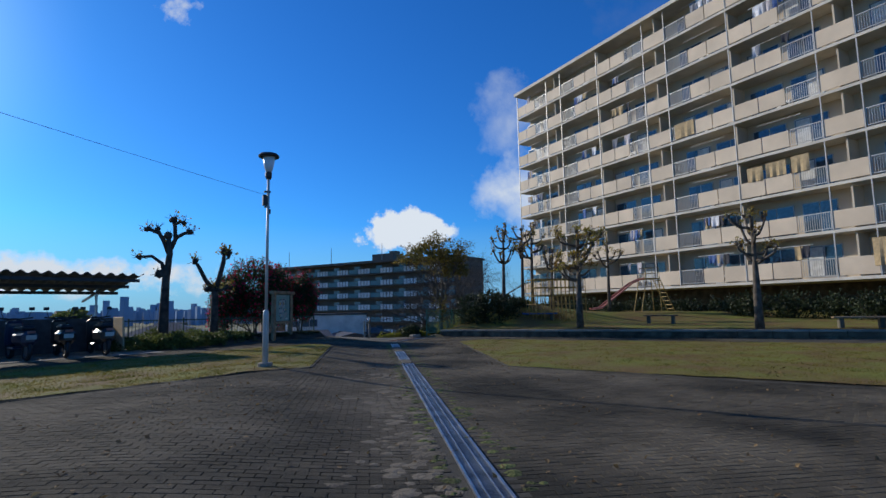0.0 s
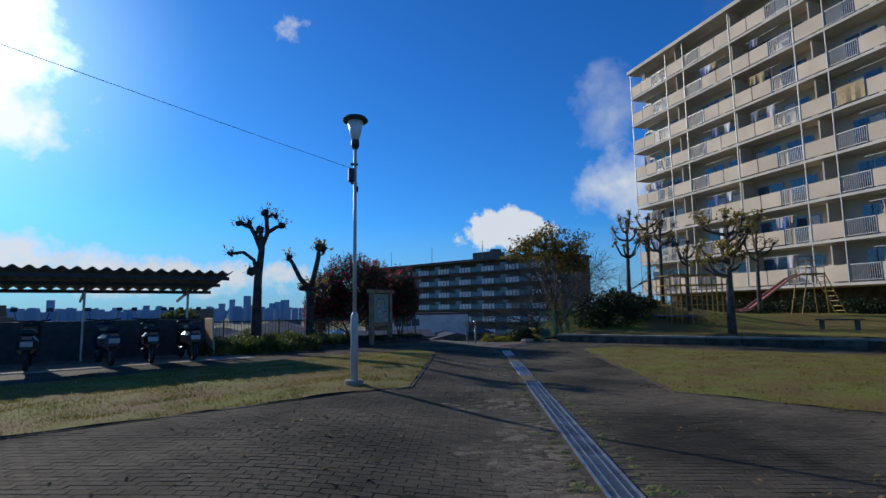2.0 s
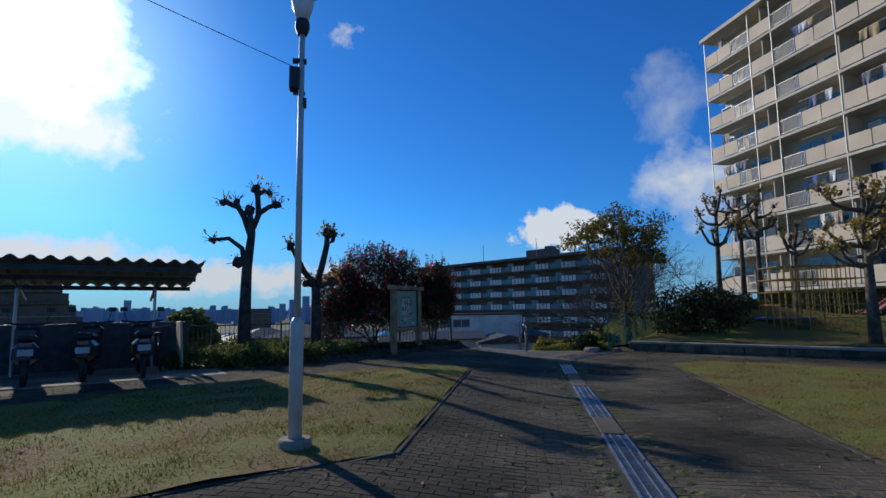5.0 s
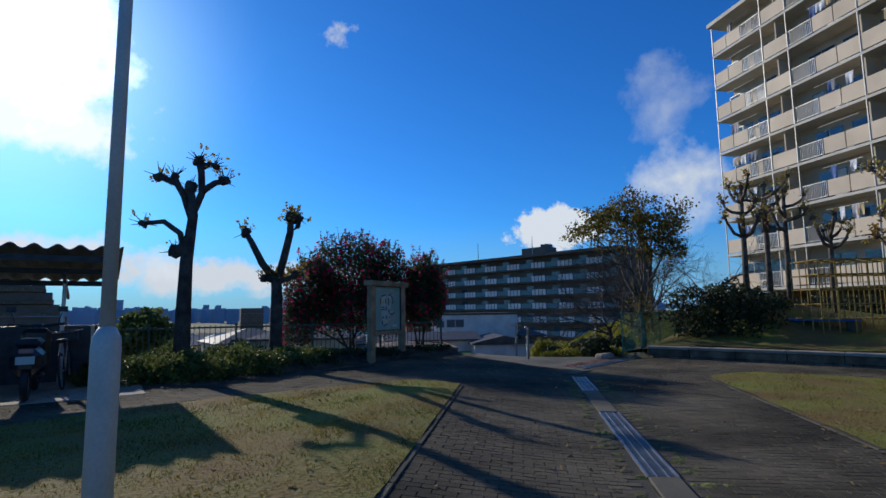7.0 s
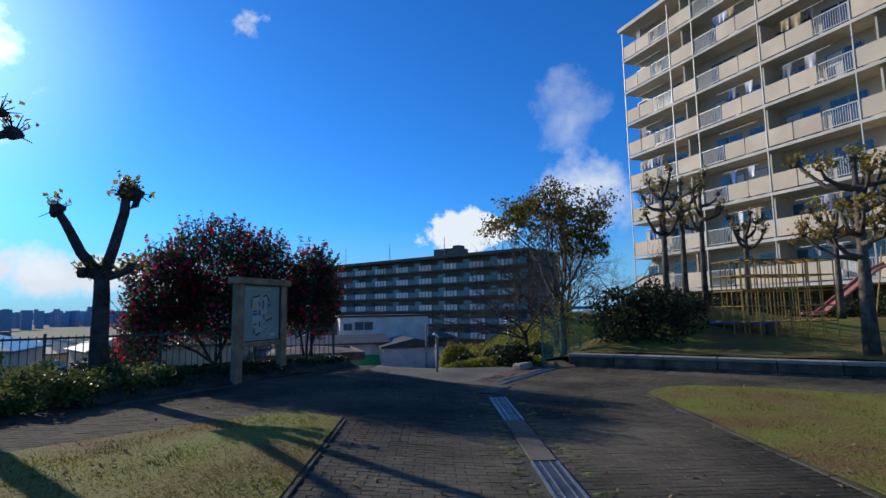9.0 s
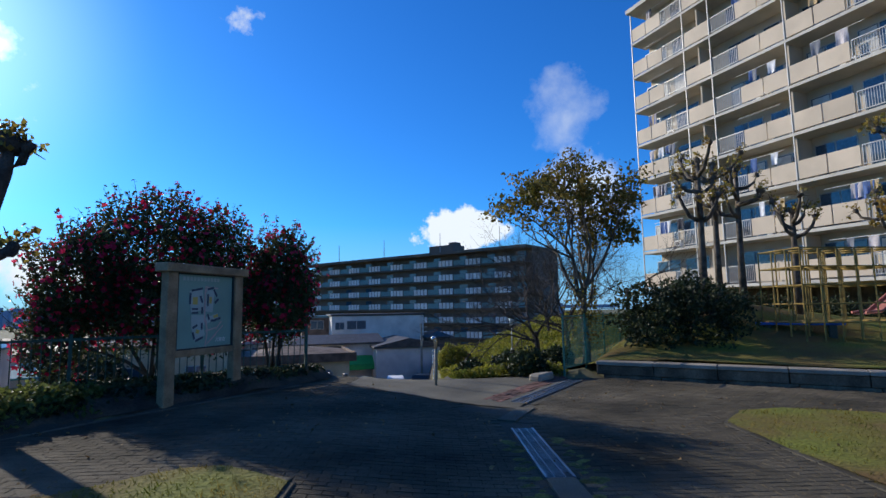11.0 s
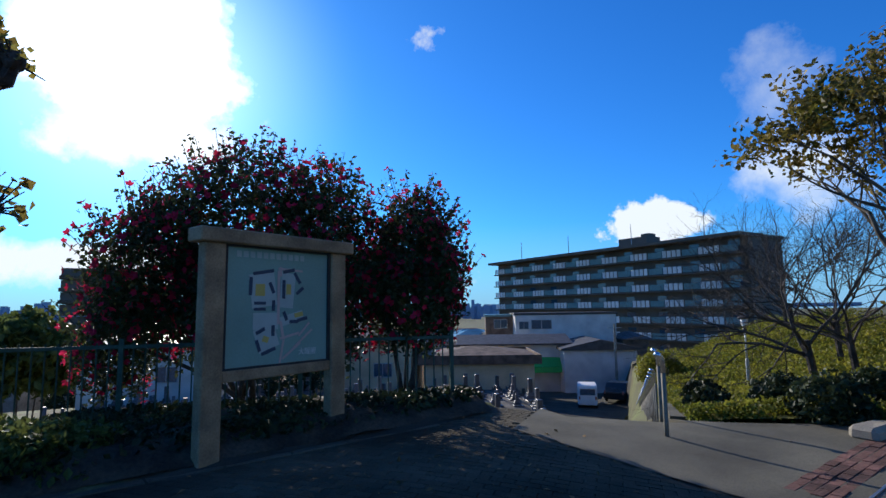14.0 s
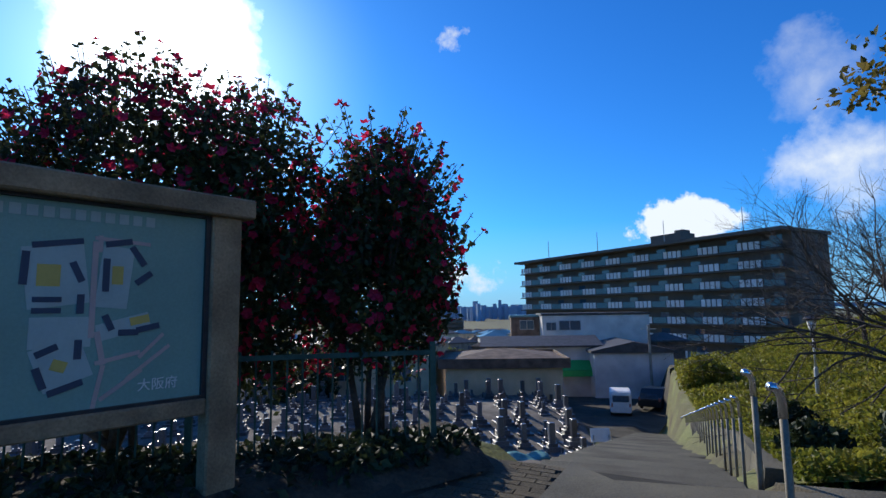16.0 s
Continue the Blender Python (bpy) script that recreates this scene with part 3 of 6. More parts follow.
def leaves(name, pts, size, mat, parent, label="", seed=1, up=0.3, long=1.6):
    """Many small folded leaves at the points given."""
    rs = np.random.RandomState(seed)
    pts = np.asarray(pts, float)
    n = len(pts)
    a = rs.normal(size=(n, 3))
    a[:, 2] += up
    a /= np.linalg.norm(a, axis=1)[:, None]
    b = np.cross(a, rs.normal(size=(n, 3)))
    b /= np.linalg.norm(b, axis=1)[:, None] + 1e-9
    s = size * rs.uniform(0.6, 1.3, (n, 1))
    c = np.cross(a, b)
    v = np.empty((n, 4, 3))
    v[:, 0] = pts - b * s * long / 2
    v[:, 1] = pts + c * s / 2 + a * s * 0.15
    v[:, 2] = pts + b * s * long / 2
    v[:, 3] = pts - c * s / 2 + a * s * 0.15
    f = np.arange(4 * n).reshape(n, 4)
    tri = np.concatenate([f[:, [0, 1, 2]], f[:, [0, 2, 3]]])
    return mesh_of(name, v.reshape(-1, 3).tolist(), tri.tolist(), mat, parent, label)


def blob_points(rs, n, centre, radii, hollow=0.55, bumps=0.25, seed=0.0, low=-0.6):
    """Points in the outer part of an uneven round mass."""
    out = []
    while len(out) < n:
        d = Vector(rs.normal(size=3)).normalized()
        if d.z < low:
            continue
        k = (hollow + (1 - hollow) * rs.uniform() ** 0.6) * (1 + bumps * noise.noise(d * 2.2 + Vector((seed, seed, 0))) + 0.5 * bumps * noise.noise(d * 6 + Vector((seed, 0, 0))))
        out.append((centre[0] + d.x * radii[0] * k, centre[1] + d.y * radii[1] * k, centre[2] + d.z * radii[2] * k))
    return out


def grow(bm, p, d, length, r, level, rs, ends, spread_=0.6, lift=0.12, segs=4, split=(2, 4), shrink=0.68, thin=0.55, n=6):
    """A limb that bends, then parts into thinner limbs."""
    pts, dd = [p], d.copy()
    for _ in range(segs):
        dd = (dd + Vector(rs.normal(size=3)) * 0.13 + Vector((0, 0, lift * 0.3))).normalized()
        pts.append(pts[-1] + dd * length / segs)
    tube(bm, pts, [r + (r * thin - r) * i / segs for i in range(segs + 1)], n if level > 1 else 4, cap=False)
    if level == 0:
        ends.extend(pts[1:])
        return
    for k in range(rs.randint(*split)):
        j = pts[rs.randint(segs // 2, segs + 1)] if k else pts[-1]
        side = Vector(rs.normal(size=3))
        nd = (dd + side * spread_ + Vector((0, 0, lift))).normalized()
        grow(bm, j, nd, length * shrink * rs.uniform(0.75, 1.15), r * thin, level - 1, rs, ends, spread_, lift, max(2, segs - 1), split, shrink, thin, n)


# ---- things on the terrace ----
lamp = street_lamp(2.24, 12.2, 0.15, 4.88)
bm = bmesh.new()
box(bm, (-0.07, 0, 3.75), (0.10, 0.12, 0.24), bevel=0.01)
box(bm, (-0.02, 0, 3.95), (0.14, 0.05, 0.04))
box(bm, (0.03, 0, 3.5), (0.05, 0.05, 0.1))
part("junction_box", bm, M_DARK, lamp, "small dark junction box")
bm = bmesh.new()
box(bm, (-0.02, 0, 3.6), (0.12, 0.03, 0.03))
part("cable_clamp", bm, M_DARK, lamp)
street_lamp(18.5, 37.15, land(18.5, 37.15) - 0.05, 1.2 - land(18.5, 37.15), label="white park lamp on a thin pole above the steps", stump=False)

cable = thing("overhead_cable", (2.20, 12.2, 4.02), "thin black cable strung from the park lamp", "cable")
bm = bmesh.new()
end = Vector((-15.8, -15.1, 0.25))
tube(bm, [end * (i / 24) + Vector((0, 0, -0.12 * 4 * (i / 24) * (1 - i / 24))) for i in range(25)], 0.0038, 5)
part("wire", bm, M_RUBBER, cable)

# drain with its gratings
drain = thing("drain", (0, 0, 0), "galvanised steel drain gratings in concrete edging", "drain", kind="structure")
ang = math.atan2(DD.y, DD.x)
bm = bmesh.new()
box(bm, (0, 0.0, -0.02), (0.985, 0.022, 0.05))
box(bm, (0, 0.26, -0.02), (0.985, 0.022, 0.05))
for k in range(33):
    box(bm, (-0.48 + k * 0.03, 0.13, -0.02), (0.007, 0.25, 0.03))
for k in range(2):
    box(bm, (0, 0.08 + k * 0.1, -0.016), (0.985, 0.01, 0.035))
grate = part("grating", bm, M_GALV, drain)
bm = bmesh.new()
box(bm, (0, -0.13, -0.081), (0.995, 0.235, 0.13), bevel=0.004)
box(bm, (0, 0.39, -0.081), (0.995, 0.235, 0.13), bevel=0.004)
box(bm, (0, 0.13, -0.20), (0.99, 0.30, 0.02))
edging = part("drain_edging", bm, M_BED, drain, "mossy earth-filled joint beside the drain")
bm = bmesh.new()
box(bm, (0, 0.13, -0.02), (0.985, 0.27, 0.05), bevel=0.006)
lid = part("drain_lid", bm, M_CONC2, drain)


def lay_drain(a, b, lids=()):
    d = (b - a).normalized()
    n = max(1, int((b - a).length))
    for i in range(n):
        c = a + d * (i + 0.5)
        m = Matrix.Translation((c.x + d.y * 0.26, c.y - d.x * 0.26, land(c.x, c.y) + 0.012)) @ Matrix.Rotation(math.atan2(d.y, d.x), 4, "Z")
        for src in ((lid if i in lids else grate), edging):
            o = src.copy()
            scene.collection.objects.link(o)
            o.parent = drain
            o.matrix_world = m


lay_drain(DRAIN_A + Vector((-DD.y, DD.x)) * 0.0, DRAIN_B, lids=(19, 23, 24))
lay_drain(DRAIN_C, DRAIN_C + DC * 3.5)
lay_drain(Vector((8.72, 20.72)), Vector((9.48, 21.42)), lids=(0,))
for o in (grate, edging, lid):
    bpy.data.objects.remove(o)

brick_strip = thing("brick_strip", (0, 0, 0), "strip of old dark red bricks beside the drain", "paving", kind="structure")
bm = bmesh.new()
box(bm, (0, 0, 0), (0.196, 0.094, 0.06), bevel=0.005)
src = part("brick", bm, M_BRICK, brick_strip)
brs = random.Random(12)
for i in range(17):
    for j in range(4):
        c = DRAIN_C + DC * (0.0 + 0.2 * i + (0.1 if j % 2 else 0)) + Vector((-DC.y, DC.x)) * (0.19 + 0.099 * j)
        o = src.copy()
        scene.collection.objects.link(o)
        o.parent = brick_strip
        o.matrix_world = Matrix.Translation((c.x, c.y, land(c.x, c.y) - 0.016 + brs.uniform(-0.008, 0.006))) @ Matrix.Rotation(math.atan2(DC.y, DC.x) + brs.uniform(-0.02, 0.02), 4, "Z")
bpy.data.objects.remove(src)
bed_kerb = kerb("kerb_bed", [BED_A - BED_D * 0.6, BED_A + BED_D * 4.2], 0.12, 0.2, M_CONC2, "dark concrete edging round the planting bed")

# bicycle shed
SL = Vector((-0.94, -0.34, 0))
SB = Vector((-0.34, 0.94, 0))
SHM = Matrix(((SL.x, SB.x, 0, -0.22), (SL.y, SB.y, 0, 19.75), (0, 0, 1, 0.2), (0, 0, 0, 1)))
shed = thing("bicycle_shed", SHM, "open bicycle shed with a grey corrugated roof", "shed")
bm = bmesh.new()
SLEN, cols = 11.5, 288
rings = []
for i in range(cols + 1):
    u = SLEN * i / cols
    w = 0.045 * math.cos(2 * math.pi * u / 0.32)
    rings.append([bm.verts.new((u, v, 2.45 - 0.17 * v + w + t)) for v, t in ((0, 0), (2.5, 0), (2.5, 0.02), (0, 0.02))])
for a, b in zip(rings, rings[1:]):
    for k in range(4):
        bm.faces.new((a[k], b[k], b[(k + 1) % 4], a[(k + 1) % 4]))
bm.normal_update()
part("roof", bm, M_SHEET, shed, "wavy grey cement roofing sheet")
for v in (0.25, 1.2, 2.25):
    bm = bmesh.new()
    box(bm, (SLEN / 2, v, 2.33 - 0.17 * v), (SLEN - 0.1, 0.06, 0.1))
    part("purlin", bm, M_DARK, shed)
for u in (0.9, 3.55, 6.2, 8.85, 11.2):
    bm = bmesh.new()
    tube(bm, [(u, 1.5, -0.05), (u, 1.5, 2.05)], 0.035, 8)
    part("post", bm, M_GALV, shed)
    bm = bmesh.new()
    tube(bm, [(u, 1.5, 1.5), (u, 1.62, 1.85), (u, 2.1, 1.95)], 0.022, 6)
    part("brace", bm, M_GALV, shed)
    bm = bmesh.new()
    box(bm, (u, 1.2, 2.06), (0.05, 2.3, 0.07), m=Matrix.Rotation(-0.17, 4, "X") @ Matrix.Translation((0, 0.33, 0.1)))
    part("rafter", bm, M_DARK, shed)
bm = bmesh.new()
box(bm, (5.6, 2.05, 0.55), (11.0, 0.1, 1.1))
part("back_wall", bm, M_DARK, shed, "low dark wall behind the bicycles")
bm = bmesh.new()
box(bm, (5.6, 0.6, -0.04), (12.0, 3.0, 0.1), bevel=0.01)
part("floor_slab", bm, M_CONC, shed, "pale concrete slab")
bm = bmesh.new()
box(bm, (0.35, 0.9, 0.62), (0.05, 0.9, 1.05), bevel=0.02, m=Matrix.Rotation(0.05, 4, "Y"))
part("end_panel", bm, M_TAN, shed, "pale leaning end panel")


def ring(bm, c, R, r, axis="X", n=20, k=6):
    """A tyre-like ring."""
    vs = []
    for i in range(n):
        a = 2 * math.pi * i / n
        row = []
        for j in range(k):
            b = 2 * math.pi * j / k
            q = Vector((r * math.sin(b), (R + r * math.cos(b)) * math.cos(a), (R + r * math.cos(b)) * math.sin(a)))
            row.append(bm.verts.new(Vector(c) + q))
        vs.append(row)
    for i in range(n):
        for j in range(k):
            bm.faces.new((vs[i][j], vs[(i + 1) % n][j], vs[(i + 1) % n][(j + 1) % k], vs[i][(j + 1) % k]))


def motor_scooter(m, mat, label):
    top = thing("motor_scooter", m, label, "scooter", "scooters in the shed")
    for y, nm in ((-0.62, "rear_wheel"), (0.62, "front_wheel")):
        bm = bmesh.new()
        ring(bm, (0, y, 0.24), 0.19, 0.05)
        w = part(nm, bm, M_RUBBER, top, smooth=True)
        bm = bmesh.new()
        tube(bm, [(-0.03, y, 0.24), (0.03, y, 0.24)], 0.13, 12)
        part("hub", bm, M_GALV, w)
    bm = bmesh.new()
    box(bm, (0, -0.4, 0.52), (0.34, 0.85, 0.36), bevel=0.1)
    part("body", bm, mat, top)
    bm = bmesh.new()
    box(bm, (0, -0.35, 0.76), (0.28, 0.7, 0.12), bevel=0.05)
    part("seat", bm, M_RUBBER, top, "black seat")
    bm = bmesh.new()
    box(bm, (0, 0.12, 0.28), (0.3, 0.45, 0.08), bevel=0.03)
    part("footboard", bm, mat, top)
    bm = bmesh.new()
    box(bm, (0, 0.4, 0.62), (0.36, 0.14, 0.62), bevel=0.06, m=Matrix.Rotation(0.0, 4, "X"))
    part("leg_shield", bm, mat, top)
    bm = bmesh.new()
    tube(bm, [(0, 0.6, 0.3), (0, 0.42, 0.95)], 0.03, 8)
    part("fork", bm, M_GALV, top)
    bm = bmesh.new()
    tube(bm, [(-0.34, 0.3, 1.0), (-0.1, 0.42, 0.97), (0.1, 0.42, 0.97), (0.34, 0.3, 1.0)], 0.02, 6)
    part("handlebar", bm, M_DARK, top)
    for s in (-1, 1):
        bm = bmesh.new()
        tube(bm, [(s * 0.25, 0.34, 1.0), (s * 0.3, 0.33, 1.17)], 0.008, 5)
        box(bm, (s * 0.31, 0.33, 1.22), (0.12, 0.02, 0.08), bevel=0.008)
        part("mirror", bm, M_DARK, top)
    bm = bmesh.new()
    box(bm, (0, -0.84, 0.55), (0.2, 0.015, 0.1))
    part("number_plate", bm, M_RAIL, top, "blank pale number plate")
    bm = bmesh.new()
    box(bm, (0, -0.83, 0.67), (0.16, 0.03, 0.06), bevel=0.01)
    part("tail_light", bm, M_RED, top, "red tail light")
    bm = bmesh.new()
    box(bm, (0, 0.5, 0.92), (0.2, 0.12, 0.16), bevel=0.04)
    part("headlight", bm, M_GLASS, top)
    return top


M_NAVY = material("navy_paint", (0.02, 0.03, 0.06), 0.3, vary=0.1, bump=0, coat=0.5)
M_BLACKP = material("black_paint", (0.02, 0.02, 0.02), 0.3, vary=0.1, bump=0, coat=0.5)
head = math.degrees(math.atan2(SB.y, SB.x)) - 90
sc1 = motor_scooter(SHM @ pose(1.2, 0.0, 0.01, 0, 0, 0) @ Matrix.Diagonal((-1.15, 1.15, 1.15, 1)), M_BLACKP, "black motor scooter parked under the shed roof")
for u, v, r, mt in ((2.15, -0.05, 4, 0), (3.15, -0.1, -5, 1), (4.7, -0.1, 3, 0), (6.2, -0.1, -3, 1), (7.4, -0.1, 5, 0), (8.6, -0.1, 0, 1)):
    o = copy_thing(sc1, SHM @ pose(u, v, 0.01, 0, 0, r))
    if mt:
        for ch in o.children:
            if ch.name.startswith(("body", "leg_shield", "footboard")):
                ch.data = ch.data.copy()
                ch.data.materials[0] = M_NAVY
        o["label"] = "dark blue motor scooter parked under the shed roof"


def bicycle(m, label):
    top = thing("bicycle", m, label, "bicycle", "bicycles in the shed")
    for y, nm in ((-0.52, "rear_wheel"), (0.52, "front_wheel")):
        bm = bmesh.new()
        ring(bm, (0, y, 0.33), 0.31, 0.018, n=24, k=5)
        w = part(nm, bm, M_RUBBER, top)
        bm = bmesh.new()
        for k in range(9):
            a = math.pi * k / 9
            tube(bm, [(0, y - 0.3 * math.cos(a), 0.33 - 0.3 * math.sin(a)), (0, y + 0.3 * math.cos(a), 0.33 + 0.3 * math.sin(a))], 0.003, 3, cap=False)
        part("spokes", bm, M_GALV, w)
    bm = bmesh.new()
    for a, b in (((0, -0.52, 0.33), (0, -0.08, 0.3)), ((0, -0.52, 0.33), (0, -0.2, 0.75)), ((0, -0.08, 0.3), (0, -0.22, 0.8)), ((0, -0.08, 0.3), (0, 0.36, 0.72)), ((0, 0.36, 0.85), (0, 0.52, 0.33))):
        tube(bm, [a, b], 0.016, 6)
    part("frame", bm, M_GALV, top)
    bm = bmesh.new()
    tube(bm, [(-0.28, 0.2, 1.0), (-0.1, 0.36, 0.98), (0.1, 0.36, 0.98), (0.28, 0.2, 1.0)], 0.014, 6)
    part("handlebar", bm, M_GALV, top)
    bm = bmesh.new()
    box(bm, (0, -0.24, 0.84), (0.18, 0.26, 0.07), bevel=0.03)
    part("saddle", bm, M_RUBBER, top)
    bm = bmesh.new()
    box(bm, (0, 0.58, 0.8), (0.34, 0.26, 0.02))
    for s in (-1, 1):
        box(bm, (s * 0.17, 0.58, 0.9), (0.01, 0.26, 0.2))
        box(bm, (0, 0.58 + s * 0.13, 0.9), (0.34, 0.01, 0.2))
    part("basket", bm, M_DARK, top)
    return top


bc = bicycle(SHM @ pose(0.75, 1.0, 0.01, 0, 6, 4), "grey city bicycle with a front basket under the shed")
for u, r in ((1.7, 3), (2.7, -3), (3.9, -4), (5.5, 5), (6.8, 2), (9.7, -2), (10.4, 3)):
    copy_thing(bc, SHM @ pose(u, 1.0, 0.01, 0, 5, r))

# notice board with the map of the estate
BL, BR = Vector((4.47, 22.7)), Vector((5.40, 23.78))
bd = (BR - BL).normalized()
BW = (BR - BL).length
BOM = Matrix.Translation((BL.x, BL.y, 0.08)) @ Matrix.Rotation(math.atan2(bd.y, bd.x), 4, "Z")
board = thing("notice_board", BOM, "timber notice board with a pale turquoise estate map", "notice board")
for u in (0, BW):
    bm = bmesh.new()
    box(bm, (u, 0, 0.94), (0.2, 0.13, 2.24), bevel=0.012)
    part("post", bm, M_WOOD, board)
bm = bmesh.new()
box(bm, (BW / 2, 0, 2.12), (BW + 0.34, 0.24, 0.13), bevel=0.012)
part("top_beam", bm, M_WOOD, board)
bm = bmesh.new()
box(bm, (BW / 2, 0, 0.86), (BW - 0.2, 0.1, 0.1), bevel=0.01)
part("bottom_beam", bm, M_WOOD, board)
M_MAP = material("map_board", (0.22, 0.37, 0.31), 0.45, grain=1.5, vary=0.08, bump=0.02)
M_MAPDARK = material("map_ink", (0.05, 0.07, 0.11), 0.6, vary=0.05, bump=0)
M_MAPYEL = material("map_yellow", (0.62, 0.45, 0.12), 0.6, vary=0.05, bump=0)
M_MAPPINK = material("map_road", (0.55, 0.40, 0.36), 0.6, vary=0.05, bump=0)
M_MAPWHITE = material("map_white", (0.42, 0.50, 0.46), 0.6, vary=0.05, bump=0)
bm = bmesh.new()
box(bm, (BW / 2, 0, 1.48), (BW - 0.2, 0.03, 1.15))
mp = part("map_panel", bm, M_MAP, board, "pale turquoise map panel")
PW, PH = BW - 0.2, 1.15
bm = bmesh.new()
for c, s in (((BW / 2, -0.02, 2.05), (PW, 0.04, 0.03)), ((BW / 2, -0.02, 0.915), (PW, 0.04, 0.03)), ((0.115, -0.02, 1.48), (0.03, 0.04, PH)), ((BW - 0.115, -0.02, 1.48), (0.03, 0.04, PH))):
    box(bm, c, s)
part("map_frame", bm, M_DARK, board, "dark thin frame")


def on_map(name, mat, shapes):
    """Flat marks on the map: place, size and turn, in fractions of the panel's height from its middle."""
    rise = {M_MAPDARK: 0.003, M_MAPYEL: 0.0016, M_MAPPINK: 0.0008}.get(mat, 0.0)
    for i, (x, z, w, h, r) in enumerate(shapes):
        bm = bmesh.new()
        box(bm, (0, 0, 0), (w * PH, 0.004, h * PH), m=Matrix.Translation((BW / 2 + x * PH, -0.017 - 0.0003 * (i % 3) - rise, 1.48 + z * PH)) @ Matrix.Rotation(radians(r), 4, "Y"))
        part(name, bm, mat, mp)


on_map("map_block", M_MAPWHITE, [(-0.17, 0.14, 0.24, 0.28, -8), (0.07, 0.14, 0.14, 0.30, 5), (-0.14, -0.12, 0.24, 0.14, 0), (-0.13, -0.26, 0.2, 0.2, -20), (0.12, -0.1, 0.24, 0.08, -15)])
on_map("map_green", M_MAPYEL, [(-0.20, 0.14, 0.09, 0.10, 0), (0.08, 0.15, 0.05, 0.09, 0), (0.19, -0.07, 0.09, 0.04, -12), (-0.14, -0.27, 0.06, 0.05, 20)])
on_map("map_road", M_MAPPINK, [(-0.02, 0.08, 0.025, 0.46, 0), (0.02, -0.20, 0.025, 0.16, -12), (0.10, -0.25, 0.20, 0.02, -12), (0.25, -0.20, 0.16, 0.018, -45), (0.12, -0.38, 0.22, 0.02, -35), (0.02, -0.38, 0.02, 0.2, 10), (0.1, 0.32, 0.25, 0.018, 3), (0.0, 0.3, 0.02, 0.08, 0), (0.24, -0.28, 0.25, 0.018, -38)])
on_map("map_building", M_MAPDARK, [(-0.17, 0.29, 0.20, 0.028, -10), (-0.29, 0.17, 0.03, 0.15, 2), (0.08, 0.31, 0.12, 0.03, -12), (0.17, 0.25, 0.03, 0.11, -35), (0.20, 0.14, 0.09, 0.03, -38), (0.03, 0.15, 0.03, 0.16, 0), (-0.20, 0.03, 0.11, 0.025, 0), (-0.20, -0.02, 0.11, 0.025, 0), (-0.09, 0.16, 0.03, 0.1, -25), (-0.07, 0.01, 0.03, 0.09, 0), (0.05, -0.08, 0.03, 0.08, -25), (0.14, -0.13, 0.09, 0.03, 0), (0.23, -0.11, 0.11, 0.03, -12), (-0.19, -0.2, 0.09, 0.03, -25), (-0.07, -0.2, 0.03, 0.09, 0), (-0.21, -0.32, 0.03, 0.10, -20), (-0.11, -0.37, 0.14, 0.03, -18)])
on_map("title_bar", M_MAPWHITE, [(-0.4 + 0.062 * k, 0.43, 0.042, 0.05, 0) for k in range(11)])
tx = bpy.data.curves.new("lettering", "FONT")
tx.body, tx.size, tx.extrude = "大阪府", 0.075, 0.001
tx.materials.append(M_WHITE)
lt = new("lettering", tx)
lt.parent = mp
lt.matrix_local = Matrix.Translation((BW / 2 + 0.22, -0.021, 1.0)) @ Matrix.Rotation(radians(90), 4, "X")

# fence along the edge of the terrace
FE, FDIR = Vector((6.75, 24.95)), Vector((-0.97, -0.243))
fence = thing("fence", (FE.x, FE.y, 0.2), "dark green steel picket fence along the terrace edge", "fence")
bm = bmesh.new()
tube(bm, [(0, 0, 0.0), (0, 0, 1.0)], 0.009, 5)
bar = part("bar", bm, M_FENCE, fence)
bm = bmesh.new()
box(bm, (0, 0, 0.5), (0.05, 0.05, 1.08))
fpost = part("post", bm, M_FENCE, fence)
rot = Matrix.Rotation(math.atan2(FDIR.y, FDIR.x), 4, "Z")
for i in range(101):
    if i % 16 == 0:
        o = fpost.copy()
        scene.collection.objects.link(o)
    else:
        o = bar.copy()
        scene.collection.objects.link(o)
    o.matrix_local = Matrix.Translation((FDIR.x * i * 0.12, FDIR.y * i * 0.12, 0)) @ rot
for o in (bar, fpost):
    bpy.data.objects.remove(o)
for z in (0.12, 0.95):
    bm = bmesh.new()
    box(bm, (6.0, 0, z), (12.0, 0.035, 0.04))
    part("rail", bm, M_FENCE, fence).matrix_local = rot
bm = bmesh.new()
box(bm, (6.0, 0.0, -0.12), (12.1, 0.2, 0.3))
part("footing", bm, M_CONC, fence, "pale concrete footing").matrix_local = rot

